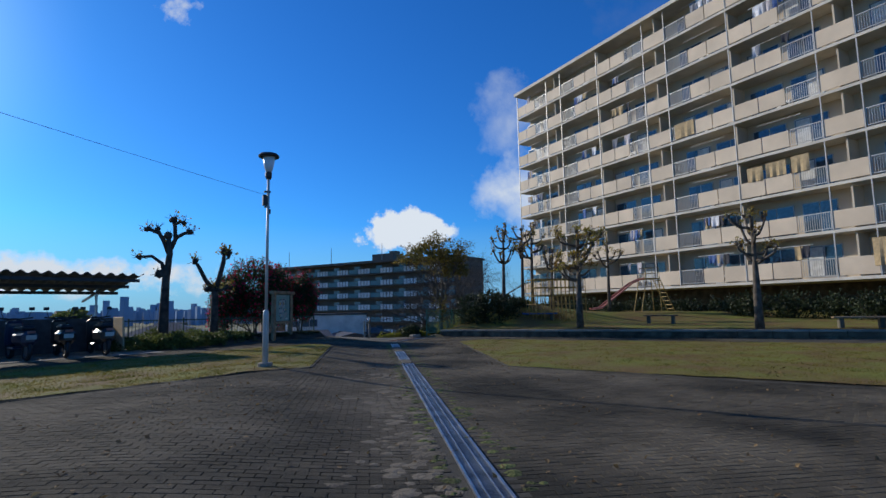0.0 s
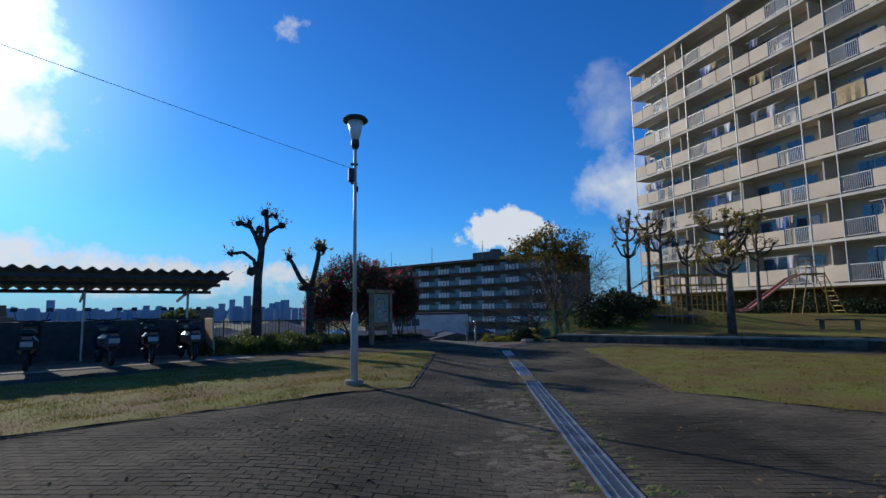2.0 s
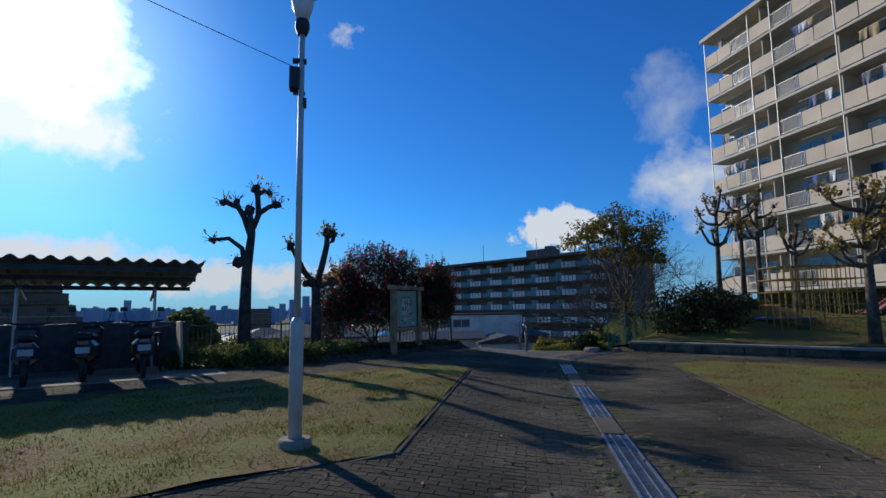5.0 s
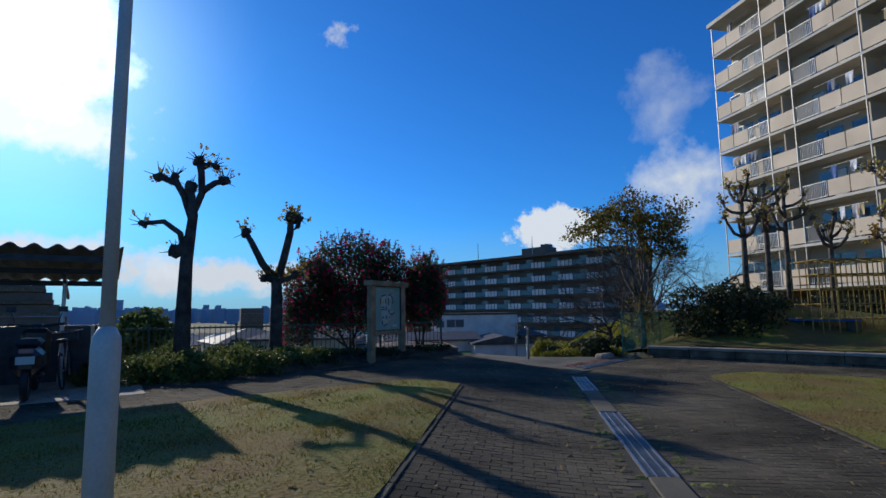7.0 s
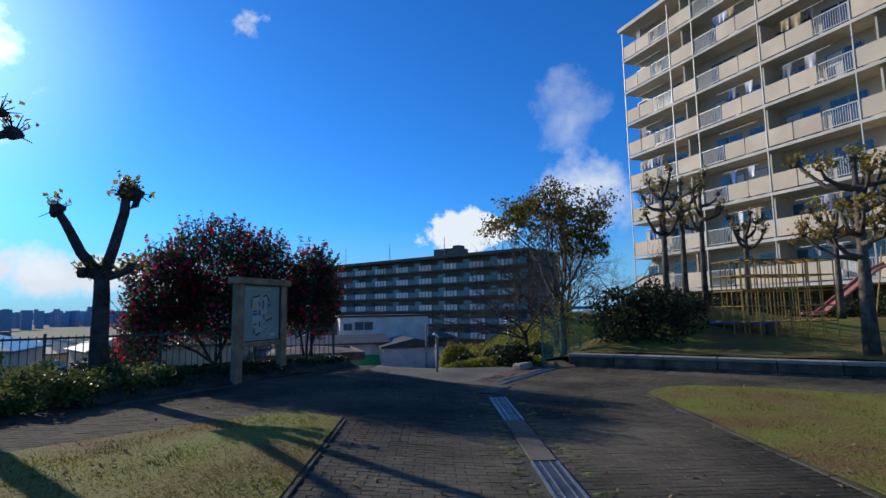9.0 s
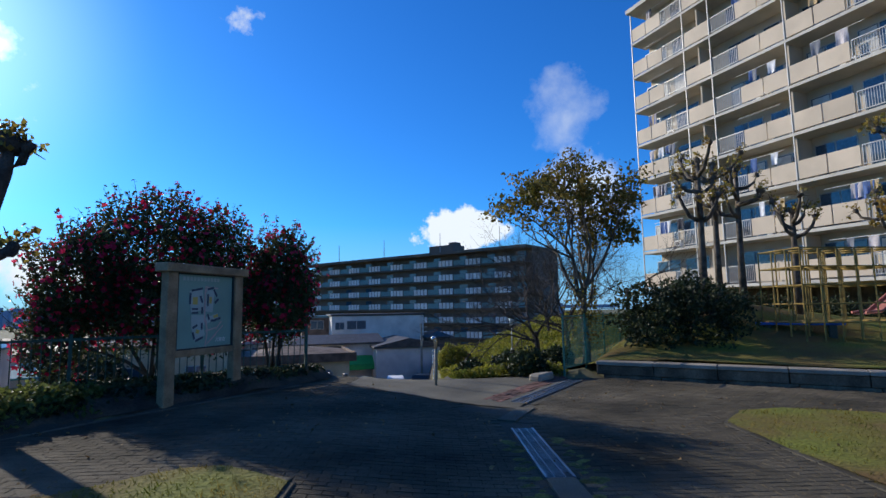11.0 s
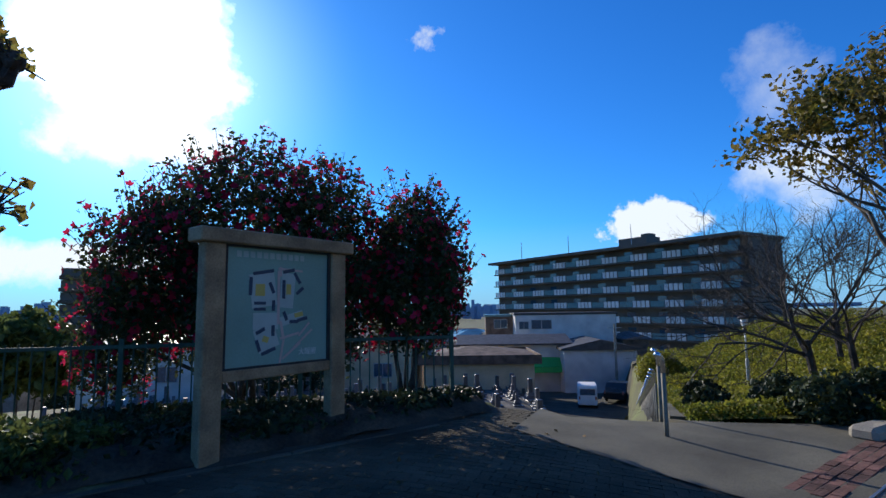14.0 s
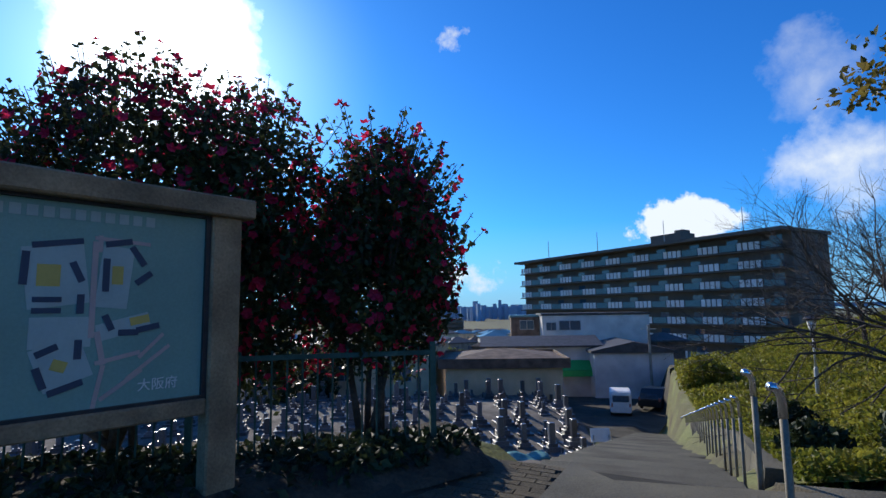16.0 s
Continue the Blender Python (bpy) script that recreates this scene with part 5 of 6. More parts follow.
# leaning retaining wall beside the lower steps
sidewall = thing("wall_bank", (0, 0, 0), "leaning grey stone retaining wall beside the steps", "wall", kind="structure")
bm = bmesh.new()
rows = []
for i in range(29):
    s = 1.4 + i * 0.9
    h = wall_rise(s) + 0.05 + 0.04 * noise.noise((s * 1.3, 0, 0))
    lean = 1.2 + 0.5 * h
    rows.append([bm.verts.new(v) for v in (stair_point(s, 1.2, -0.5), stair_point(s, lean, h), stair_point(s, lean + 0.25, h), stair_point(s, lean + 0.4, -0.5))])
for p, q in zip(rows, rows[1:]):
    for k in range(3):
        bm.faces.new((p[k], q[k], q[k + 1], p[k + 1]))
bm.faces.new(rows[0])
bm.faces.new(rows[-1][::-1])
bmesh.ops.recalc_face_normals(bm, faces=bm.faces)
part("wall_face", bm, M_CONC2, sidewall)

M_GRAVEL = material("grave_gravel", (0.15, 0.13, 0.105), 0.95, grain=1.2, vary=0.35, bump=0.8, fine=18)
graveyard = sheet("graveyard", [(-18.0, 43.5), (13.5, 43.5), (16.5, 61.0), (-16.0, 61.0)], 0.8, 0.03, M_GRAVEL)
tagged(graveyard, "pale gravel of the graveyard below the terrace", "gravel", kind="structure")
lane = sheet("lane", [(14.5, 46.0), (19.0, 52.0), (32.0, 74.0), (16.5, 74.0)], 0.8, 0.04, M_BED)
tagged(lane, "dark asphalt lane by the houses", "road", kind="structure")

# graves: base slabs, pedestal and pillar
def gravestone(m, w, h, label):
    top = thing("gravestone", m, label, "gravestone", "graves below the terrace")
    bm = bmesh.new()
    box(bm, (0, 0, 0.08), (1.15, 1.3, 0.22), bevel=0.012)
    part("kerb_slab", bm, M_GRAVE, top)
    bm = bmesh.new()
    box(bm, (0, 0.3, 0.3), (0.75, 0.6, 0.24), bevel=0.012)
    part("pedestal", bm, M_GRAVE, top)
    bm = bmesh.new()
    box(bm, (0, 0.3, 0.5), (0.5, 0.45, 0.2), bevel=0.012)
    part("upper_base", bm, M_GRAVE, top)
    bm = bmesh.new()
    box(bm, (0, 0.3, 0.6 + h / 2), (w, w, h), bevel=0.02)
    part("pillar", bm, M_GRAVE, top)
    for sx in (-1, 1):
        bm = bmesh.new()
        lathe(bm, [(0.05, 0.18), (0.06, 0.4), (0.05, 0.46)], 8, (sx * 0.36, -0.2, 0))
        part("flower_vase", bm, M_GRAVE, top)
    return top


kinds = [gravestone(Matrix.Translation((-2.0, 44.0, plain(-2, 44))), w, h, lb) for w, h, lb in ((0.28, 0.75, "grey granite gravestone pillar on stepped slabs"), (0.32, 1.0, "tall dark granite gravestone on stepped slabs"), (0.26, 0.5, "small pale granite gravestone on a slab"))]
rs = random.Random(9)
first = set()
for r in range(10):
    for c in range(26):
        if rs.random() < 0.2:
            continue
        x, y = -17.0 + c * 1.2 + rs.uniform(-0.15, 0.15) + 0.2 * r, 45.5 + r * 1.6 + rs.uniform(-0.15, 0.15)
        if (Vector((x, y)) - STAIR_O).dot(STAIR_N) > -2.2:
            continue
        k = rs.randrange(3)
        m = Matrix.Translation((x, y, land(x, y) - 0.05)) @ Matrix.Rotation(rs.choice((0.0, math.pi)) + rs.uniform(-0.05, 0.05) + 0.15, 4, "Z") @ Matrix.Scale(rs.uniform(0.7, 1.0), 4)
        if k not in first:
            first.add(k)
            kinds[k].matrix_world = m
        else:
            copy_thing(kinds[k], m)
# pale roofs beside the graves
M_ROOFWHITE = material("white_roof_sheet", (0.72, 0.72, 0.70), 0.45, grain=1.0, vary=0.12, bump=0.1)
M_TEAL = material("teal_roof", (0.10, 0.34, 0.32), 0.5, grain=1.0, vary=0.15, bump=0.1)
# sheets and slabs at the foot of the slope
M_TARP = material("teal_tarpaulin", (0.10, 0.26, 0.24), 0.5, grain=3, vary=0.2, bump=0.5, fine=9)
for i, (x, y, w, d, rz) in enumerate(((9.6, 44.6, 3.6, 1.3, 8), (6.4, 43.6, 3.0, 1.2, 5))):
    bm = bmesh.new()
    bmesh.ops.create_grid(bm, x_segments=16, y_segments=8, size=0.5, matrix=Matrix.Diagonal((w, d, 1, 1)))
    for v in bm.verts:
        v.co.z = 0.25 + 0.18 * noise.noise(v.co * 1.6 + Vector((i, 0, 0))) - 0.3 * abs(v.co.y)
    bmesh.ops.solidify(bm, geom=bm.faces[:], thickness=0.02)
    t = thing("tarpaulin", Matrix.Translation((x, y, land(x, y))) @ Matrix.Rotation(radians(rz), 4, "Z"), "crumpled teal tarpaulin lying on the slope", "tarpaulin", "tarpaulins on the slope")
    part("sheet", bm, M_TARP, t, smooth=True)
gsign = thing("info_sign", (13.9, 44.6, land(13.9, 44.6)), "small white slanted sign on posts by the graves", "sign")
bm = bmesh.new()
box(bm, (0, 0, 1.0), (0.9, 0.04, 0.6), bevel=0.01, m=Matrix.Rotation(-0.4, 4, "X"))
part("panel", bm, M_WHITE, gsign)
for sx in (-0.35, 0.35):
    bm = bmesh.new()
    box(bm, (sx, 0.3, 0.45), (0.05, 0.05, 1.0))
    part("post", bm, M_RAIL, gsign)

# ---- houses below the terrace ----
def house(m, w, d, h, wall, roof, label, style="hip", rise=1.4, eave=0.5, windows=(), fascia=0.0):
    top = thing("house", m, label, "house", "")
    bm = bmesh.new()
    box(bm, (0, 0, h / 2 - 0.5), (w, d, h + 1.0))
    if style == "gable":
        for sx in (-1, 1):
            tri = [[bm.verts.new((sx * (w / 2 - t), y, z)) for y, z in ((-d / 2, h - 0.02), (d / 2, h - 0.02), (0, h + rise * 0.88))] for t in (0, 0.2)]
            bm.faces.new(tri[0])
            bm.faces.new(tri[1][::-1])
            for k in range(3):
                bm.faces.new((tri[0][k], tri[1][k], tri[1][(k + 1) % 3], tri[0][(k + 1) % 3]))
        bmesh.ops.recalc_face_normals(bm, faces=bm.faces)
    part("wall", bm, wall, top)
    if fascia:
        for c, sz in (((0, -1), (w + 2 * eave + 0.1, 0.1)), ((0, 1), (w + 2 * eave + 0.1, 0.1)), ((-1, 0), (0.1, d + 2 * eave - 0.1)), ((1, 0), (0.1, d + 2 * eave - 0.1))):
            bm = bmesh.new()
            box(bm, (c[0] * (w / 2 + eave), c[1] * (d / 2 + eave), h - 0.1), (*sz, fascia), bevel=0.01)
            part("fascia", bm, M_ROOFBROWN, top, "rusty brown fascia board")
    bm = bmesh.new()
    W, D = w / 2 + eave, d / 2 + eave
    if style == "flat":
        box(bm, (0, 0, h + 0.12), (w + 0.3, d + 0.3, 0.28))
    else:
        rx = max(0.3, W - D) if style == "hip" else W
        lo = [bm.verts.new((x, y, h - 0.12)) for x, y in ((-W, -D), (W, -D), (W, D), (-W, D))]
        up = [bm.verts.new((x, y, h + 0.06)) for x, y in ((-W, -D), (W, -D), (W, D), (-W, D))]
        r1, r2 = bm.verts.new((-rx, 0, h + rise)), bm.verts.new((rx, 0, h + rise))
        bm.faces.new(lo[::-1])
        for k in range(4):
            bm.faces.new((lo[k], lo[(k + 1) % 4], up[(k + 1) % 4], up[k]))
        bm.faces.new((up[0], up[1], r2, r1))
        bm.faces.new((up[1], up[2], r2))
        bm.faces.new((up[2], up[3], r1, r2))
        bm.faces.new((up[3], up[0], r1))
    part("roof", bm, roof, top)
    for x, z, ww, hh in windows:
        bm = bmesh.new()
        box(bm, (x, -d / 2 - 0.03, z), (ww, 0.1, hh))
        wn = part("window", bm, M_RAIL, top)
        bm = bmesh.new()
        for k in (-1, 1):
            box(bm, (x + k * ww * 0.245, -d / 2 - 0.085, z), (ww * 0.45, 0.02, hh * 0.88))
        part("pane", bm, M_GLASS, wn)
    return top


house(pose(11.8, 66.0, -5.4, 0, 0, -4), 9.0, 8.0, 2.9, M_TAN, M_ROOFBROWN, "low tan stucco house with a rusty roof", "hip", 0.75, 0.5, [], 0.75)
house(pose(25.6, 76.0, -7.0, 0, 0, 84), 8.0, 7.4, 4.3, M_OFFWHITE, M_ROOFTILE, "off-white rendered house with a dark low-pitched roof", "gable", 0.95, 0.35, [])
house(pose(17.2, 79.0, -6.5, 0, 0, -4), 11.5, 7.0, 4.2, M_OFFWHITE, M_ROOFTILE, "pale house with a dark tiled roof behind the awning", "gable", 0.9, 0.5, [(0.2, 2.6, 2.2, 1.3)])
house(pose(25.5, 88.0, -6.5, 0, 0, -6), 12.5, 8.0, 7.2, M_OFFWHITE, M_ROOFTILE, "two-storey white house with a dark flat roof", "flat", 1.0, 0.3, [(-3.0, 6.0, 2.6, 1.2), (-5.2, 5.9, 1.2, 1.0)])
house(pose(18.0, 92.0, -6.5, 0, 0, -6), 4.0, 6.0, 7.0, M_ROOFBROWN, M_FARGLASS, "dark brown boxy house with a pale flat roof", "flat", 1, 0.3, [(0, 6.0, 1.8, 1.2)])
house(pose(33.0, 84.0, -7.5, 0, 0, -6), 3.0, 6.0, 5.2, M_ROOFBROWN, M_ROOFTILE, "small rust-brown house in shadow", "hip", 0.8, 0.4, [])
house(pose(-21.0, 76.0, -7.6, 0, 0, 14), 13.0, 9.0, 2.6, M_TAN, M_ROOFWHITE, "long low shed with a bright white sheet roof", "gable", 1.2, 0.4, [(-3.0, 1.4, 1.6, 1.0)])
house(pose(-13.5, 84.0, -8.0, 0, 0, 14), 7.0, 7.0, 3.2, M_OFFWHITE, M_TEAL, "pale house with a teal sheet roof", "hip", 1.3, 0.5, [(-1.0, 1.8, 1.6, 1.1)])
awning = thing("awning", (20.0, 74.6, -4.2), "bright green sloping awning beside the pale house", "awning")
bm = bmesh.new()
box(bm, (0, 0, 0), (3.6, 1.6, 0.06), m=Matrix.Rotation(0.6, 4, "X"))
box(bm, (0, -0.7, -0.75), (3.6, 0.03, 0.55))
part("cloth", bm, M_GREEN, awning)
bm = bmesh.new()
for sx in (-1.7, 1.7):
    tube(bm, [(sx, -0.6, -0.5), (sx, -0.6, -2.9)], 0.03, 6)
part("awning_frame", bm, M_RAIL, awning)
upole = thing("utility_pole", (26.0, 70.0, -7.3), "grey concrete utility pole", "pole")
bm = bmesh.new()
tube(bm, [(0, 0, -0.3), (0, 0, 7.2)], [0.15, 0.1], 10)
part("pole", bm, M_CONC, upole)
bm = bmesh.new()
box(bm, (0, 0, 6.8), (1.4, 0.08, 0.08))
part("crossarm", bm, M_RAIL, upole)


def car(m, L, W, H, mat, label, van=False):
    top = thing("van" if van else "car", m, label, "van" if van else "car")
    prof = [(-L / 2, 0.3), (-L / 2, 0.9), (-L / 2 + 0.05, H - 0.1), (-L / 2 + 0.3, H), (L * 0.2, H), (L * 0.42, 1.0), (L / 2, 0.85), (L / 2, 0.3)] if van else [(-L / 2, 0.3), (-L / 2, 0.85), (-L * 0.38, 0.95), (-L * 0.25, H), (L * 0.1, H), (L * 0.27, 0.95), (L / 2, 0.8), (L / 2, 0.3)]
    bm = bmesh.new()
    lf = [bm.verts.new((-W / 2, y, z)) for y, z in prof]
    rt = [bm.verts.new((W / 2, y, z)) for y, z in prof]
    bm.faces.new(lf)
    bm.faces.new(rt[::-1])
    for k in range(len(prof)):
        bm.faces.new((lf[k], rt[k], rt[(k + 1) % len(prof)], lf[(k + 1) % len(prof)]))
    bmesh.ops.recalc_face_normals(bm, faces=bm.faces)
    bmesh.ops.bevel(bm, geom=bm.edges[:], offset=0.06, segments=2, affect="EDGES")
    part("body", bm, mat, top, smooth=False)
    for sx in (-1, 1):
        for y in (-L * 0.32, L * 0.32):
            bm = bmesh.new()
            ring(bm, (sx * (W / 2 - 0.08), y, 0.3), 0.21, 0.09, n=16)
            part("wheel", bm, M_RUBBER, top)
    bm = bmesh.new()
    box(bm, (0, -L / 2 - 0.005, H * 0.72), (W * 0.78, 0.03, H * 0.25))
    part("rear_window", bm, M_GLASS, top)
    for sx in (-1, 1):
        bm = bmesh.new()
        box(bm, (sx * W * 0.42, -L / 2 - 0.01, 0.85), (0.12, 0.04, 0.25))
        part("tail_light", bm, M_RED, top)
    return top


car(pose(19.9, 60.5, land(19.9, 60.5) + 0.05, 0, 0, -16), 3.2, 1.45, 1.8, M_WHITE, "small white van parked by the pale house", True)
car(pose(23.2, 62.0, land(23.2, 62.0) + 0.05, 0, 0, -35), 4.2, 1.7, 1.5, M_BLACKP, "black car parked in the shade of the house")

# ---- the town in the distance ----
rs = random.Random(17)
town_walls = [M_TAN, M_OFFWHITE, M_FARWALL, M_CONC]
base_houses = []
for k in range(6):
    base_houses.append((rs.uniform(7, 12), rs.uniform(6, 9), rs.uniform(3.0, 6.0)))
town, first_houses = [], []
made = 0
tries = 0
while made < 230 and tries < 4000:
    tries += 1
    d = 45 + 420 * rs.random() ** 1.6
    a = radians(rs.uniform(-52, 12))
    x, y = 5 + d * math.sin(a), 20 + d * math.cos(a)
    if y < 62 or (a > 0 and d < 140) or any(abs(x - p) < 12 and abs(y - q) < 10 for p, q in town):
        continue
    town.append((x, y))
    w, dd, h = base_houses[made % 6]
    m = Matrix.Translation((x, y, land(x, y) - 0.3)) @ Matrix.Rotation(rs.uniform(-0.5, 0.5), 4, "Z")
    if made < 6:
        hs = house(m, w, dd, h, town_walls[made % 4], (M_ROOFTILE, M_FARGLASS, M_ROOFBROWN)[made % 3], "small town house with a pitched roof", "hip", 1.6, 0.5, [(-w * 0.25, h * 0.6, 1.6, 1.2), (w * 0.25, h * 0.6, 1.6, 1.2)])
        first_houses.append(tagged(hs, group="houses of the town"))
    else:
        copy_thing(first_houses[made % 6], m)
    made += 1
# the stepped tower block
def slab_block(m, w, d, floors, label, steps_=0):
    top = thing("apartment_tower", m, label, "building")
    for k in range(floors):
        ww = w - max(0, k - (floors - 5)) * 1.6 * steps_
        bm = bmesh.new()
        box(bm, ((ww - w) / 2, 0, k * 2.9 + 1.45), (ww, d, 2.3))
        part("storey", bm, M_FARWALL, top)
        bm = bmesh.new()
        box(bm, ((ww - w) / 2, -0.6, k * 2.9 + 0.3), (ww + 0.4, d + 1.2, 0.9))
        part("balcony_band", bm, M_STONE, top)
    return top


slab_block(Matrix.Translation((-70, 158, -16)) @ Matrix.Rotation(0.4, 4, "Z"), 22, 12, 10, "stepped grey apartment tower rising from the town", 1)
slab_block(Matrix.Translation((-36, 330, -22)) @ Matrix.Rotation(0.2, 4, "Z"), 12, 10, 9, "grey apartment tower far off in the town", 0)
slab_block(Matrix.Translation((-95, 300, -22)) @ Matrix.Rotation(0.2, 4, "Z"), 24, 10, 6, "long grey block of flats far off", 0)
slab_block(Matrix.Translation((12, 360, -24)) @ Matrix.Rotation(-0.1, 4, "Z"), 16, 10, 7, "grey block of flats far off in haze", 0)
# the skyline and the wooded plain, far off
# the haze of distance is put into this pale blue base colour
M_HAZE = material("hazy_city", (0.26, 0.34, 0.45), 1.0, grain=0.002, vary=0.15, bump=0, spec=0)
bm = bmesh.new()
for k in range(900):
    a = radians(rs.uniform(-60, 35))
    d = rs.uniform(1500, 3600)
    tall = rs.random() ** 5
    h = 9 + 9 * rs.random() + 34 * tall
    box(bm, (d * math.sin(a), d * math.cos(a), -16 + h / 2), (rs.uniform(8, 22), 20, h + 30), rz=rs.uniform(-40, 40))
tagged(part("skyline", bm, M_HAZE), "city skyline on the horizon, distance haze put into its blue colour", "skyline", kind="structure")
bm = bmesh.new()
for k in range(26):
    a = radians(-62 + k * 4.0)
    box(bm, (3900 * math.sin(a), 3900 * math.cos(a), 0), (420, 60, 30 + 16 * math.sin(k * 1.7) + 10 * math.sin(k * 4.1)), rz=-math.degrees(a))
tagged(part("backdrop", bm, M_HAZE), "low hills along the horizon, distance haze put into their colour", "hills", kind="structure")
# trees between the houses
for i, (x, y, r) in enumerate(((-3.3, 31.5, 1.3), (-4.0, 62.0, 3.0), (3.0, 75.0, 3.0), (14.0, 100.0, 4.0), (8.0, 120.0, 4.0), (-25.0, 70.0, 3.0))):
    z = land(x, y)
    hh = 1.75 - z if i == 0 else 4.5
    shrub("leafy_tree", "rounded evergreen tree below the terrace", "tree", (x, y, z + hh - r), (r, r, r * 0.85), 4500 if i == 0 else 1800, 0.16 if i == 0 else 0.3, L_HEDGE if i % 2 == 0 else L_DARKBUSH, 300 + i, low=-0.8, group="trees below the terrace")

# ---- playground ----
def pipe_frame(name, m, nx, ny, nz, sx, sy, sz, mat, label):
    top = thing(name, m, label, "climbing frame")
    for i in range(nx + 1):
        for j in range(ny + 1):
            bm = bmesh.new()
            tube(bm, [(i * sx, j * sy, -0.1), (i * sx, j * sy, nz * sz)], 0.02, 6)
            part("upright", bm, mat, top)
    for k in range(1, nz + 1):
        for j in range(ny + 1):
            bm = bmesh.new()
            tube(bm, [(0, j * sy, k * sz), (nx * sx, j * sy, k * sz)], 0.018, 6)
            part("bar", bm, mat, top)
        for i in range(nx + 1):
            bm = bmesh.new()
            tube(bm, [(i * sx, 0, k * sz), (i * sx, ny * sy, k * sz)], 0.018, 6)
            part("bar", bm, mat, top)
    return top


pipe_frame("climbing_frame", pose(17.95, 22.4, land(18.5, 22.4), 0, 0, -17), 6, 3, 5, 0.48, 0.48, 0.45, M_YELLOW, "yellow steel pipe climbing frame, paint worn")
slide = thing("slide", pose(28.00, 23.75, land(28.00, 23.75), 0, 0, 165), "playground slide with a faded red chute and yellow legs", "slide")
bm = bmesh.new()
for y in (-0.25, 0.25):
    tube(bm, [(0.2, y, 2.2), (1.0, y, 1.9), (3.3, y, 0.35), (3.9, y, 0.3)], 0.045, 6)
rows = [[bm.verts.new((x, y, z - 0.06)) for y in (-0.25, 0.25)] for x, z in ((0.2, 2.2), (1.0, 1.9), (3.3, 0.35), (3.9, 0.3))]
for a, b in zip(rows, rows[1:]):
    bm.faces.new((a[0], a[1], b[1], b[0]))
part("chute", bm, M_RED, slide, "faded red chute")
bm = bmesh.new()
box(bm, (-0.3, 0, 2.15), (1.1, 0.8, 0.08))
part("platform", bm, M_YELLOW, slide)
for x, y, dx in ((0.15, -0.4, 0.5), (0.15, 0.4, 0.5), (-0.75, -0.4, -0.1), (-0.75, 0.4, -0.1)):
    bm = bmesh.new()
    tube(bm, [(x + dx, y, -0.1), (x, y, 2.15)], 0.03, 6)
    part("leg", bm, M_YELLOW, slide)
for y in (-0.35, 0.35):
    bm = bmesh.new()
    tube(bm, [(-1.9, y, -0.1), (-0.85, y, 2.15), (-0.8, y, 2.85), (0.1, y, 2.85), (0.2, y, 2.2)], 0.025, 6)
    part("handrail", bm, M_YELLOW, slide)
    bm = bmesh.new()
    tube(bm, [(-0.8, y, 2.5), (0.12, y, 2.5)], 0.02, 6)
    part("guard_bar", bm, M_YELLOW, slide)
for k in range(8):
    bm = bmesh.new()
    tube(bm, [(-1.9 + 0.13 * k + 0.1, -0.35, 0.2 + 0.26 * k), (-1.9 + 0.13 * k + 0.1, 0.35, 0.2 + 0.26 * k)], 0.02, 6)
    part("rung", bm, M_YELLOW, slide)

def bench(m, L, mat, label):
    top = thing("bench", m, label, "bench", "benches in the playground")
    for y in (-0.12, 0.12):
        bm = bmesh.new()
        box(bm, (0, y, 0.42), (L, 0.2, 0.06), bevel=0.01)
        part("seat_board", bm, mat, top)
    for x in (-L * 0.36, L * 0.36):
        bm = bmesh.new()
        box(bm, (x, 0, 0.19), (0.18, 0.36, 0.42), bevel=0.03)
        part("foot", bm, M_CONC2, top)
    return top


wa = math.degrees(math.atan2(WALL_D.y, WALL_D.x))
bench(pose(22.7, 18.4, land(22.7, 18.4), 0, 0, wa), 1.6, M_BARK, "dark low wooden bench on concrete feet")
bench(pose(24.3, 10.4, land(24.3, 10.4), 0, 0, wa), 1.8, M_WOOD, "weathered wooden bench on concrete feet")
bench(pose(18.75, 23.1, land(18.75, 23.1) - 0.2, 0, 0, wa), 1.9, M_BLUE, "low blue plank bench in the grass")

# green mesh fence by the tree
mf = thing("mesh_fence", (12.3, 24.15, 0.12), "green chain-link fence by the evergreen tree", "fence")
md = Vector((0.86, 0.51, 0))
for i in range(5):
    bm = bmesh.new()
    tube(bm, [tuple(md * i * 1.3 + Vector((0, 0, -0.2))), tuple(md * i * 1.3 + Vector((0, 0, 1.25)))], 0.025, 6)
    part("post", bm, M_MESH, mf)
bm = bmesh.new()
for i in range(70):
    for sgn in (-1, 1):
        u0 = i * 0.078
        u1 = u0 + sgn * 1.1
        a, b = max(0, min(5.2, u0)), max(0, min(5.2, u1))
        t0, t1 = (a - u0) / (u1 - u0), (b - u0) / (u1 - u0)
        tube(bm, [md * a + Vector((0, 0, 0.05 + 1.1 * t0)), md * b + Vector((0, 0, 0.05 + 1.1 * t1))], 0.006, 3, cap=False)
part("mesh", bm, M_MESH, mf)
for z in (0.05, 1.2):
    bm = bmesh.new()
    tube(bm, [tuple(Vector((0, 0, z))), tuple(md * 5.2 + Vector((0, 0, z)))], 0.018, 6)
    part("rail", bm, M_MESH, mf)
kb = thing("kerb_block", pose(11.5, 23.85, 0.0, 0, 0, 25), "broken pale concrete kerb block", "kerb block")
bm = bmesh.new()
box(bm, (0, 0, 0.06), (0.6, 0.3, 0.18), bevel=0.05)
for v in bm.verts:
    v.co += noise.noise_vector(v.co * 3) * 0.03
part("block", bm, M_CONC, kb)

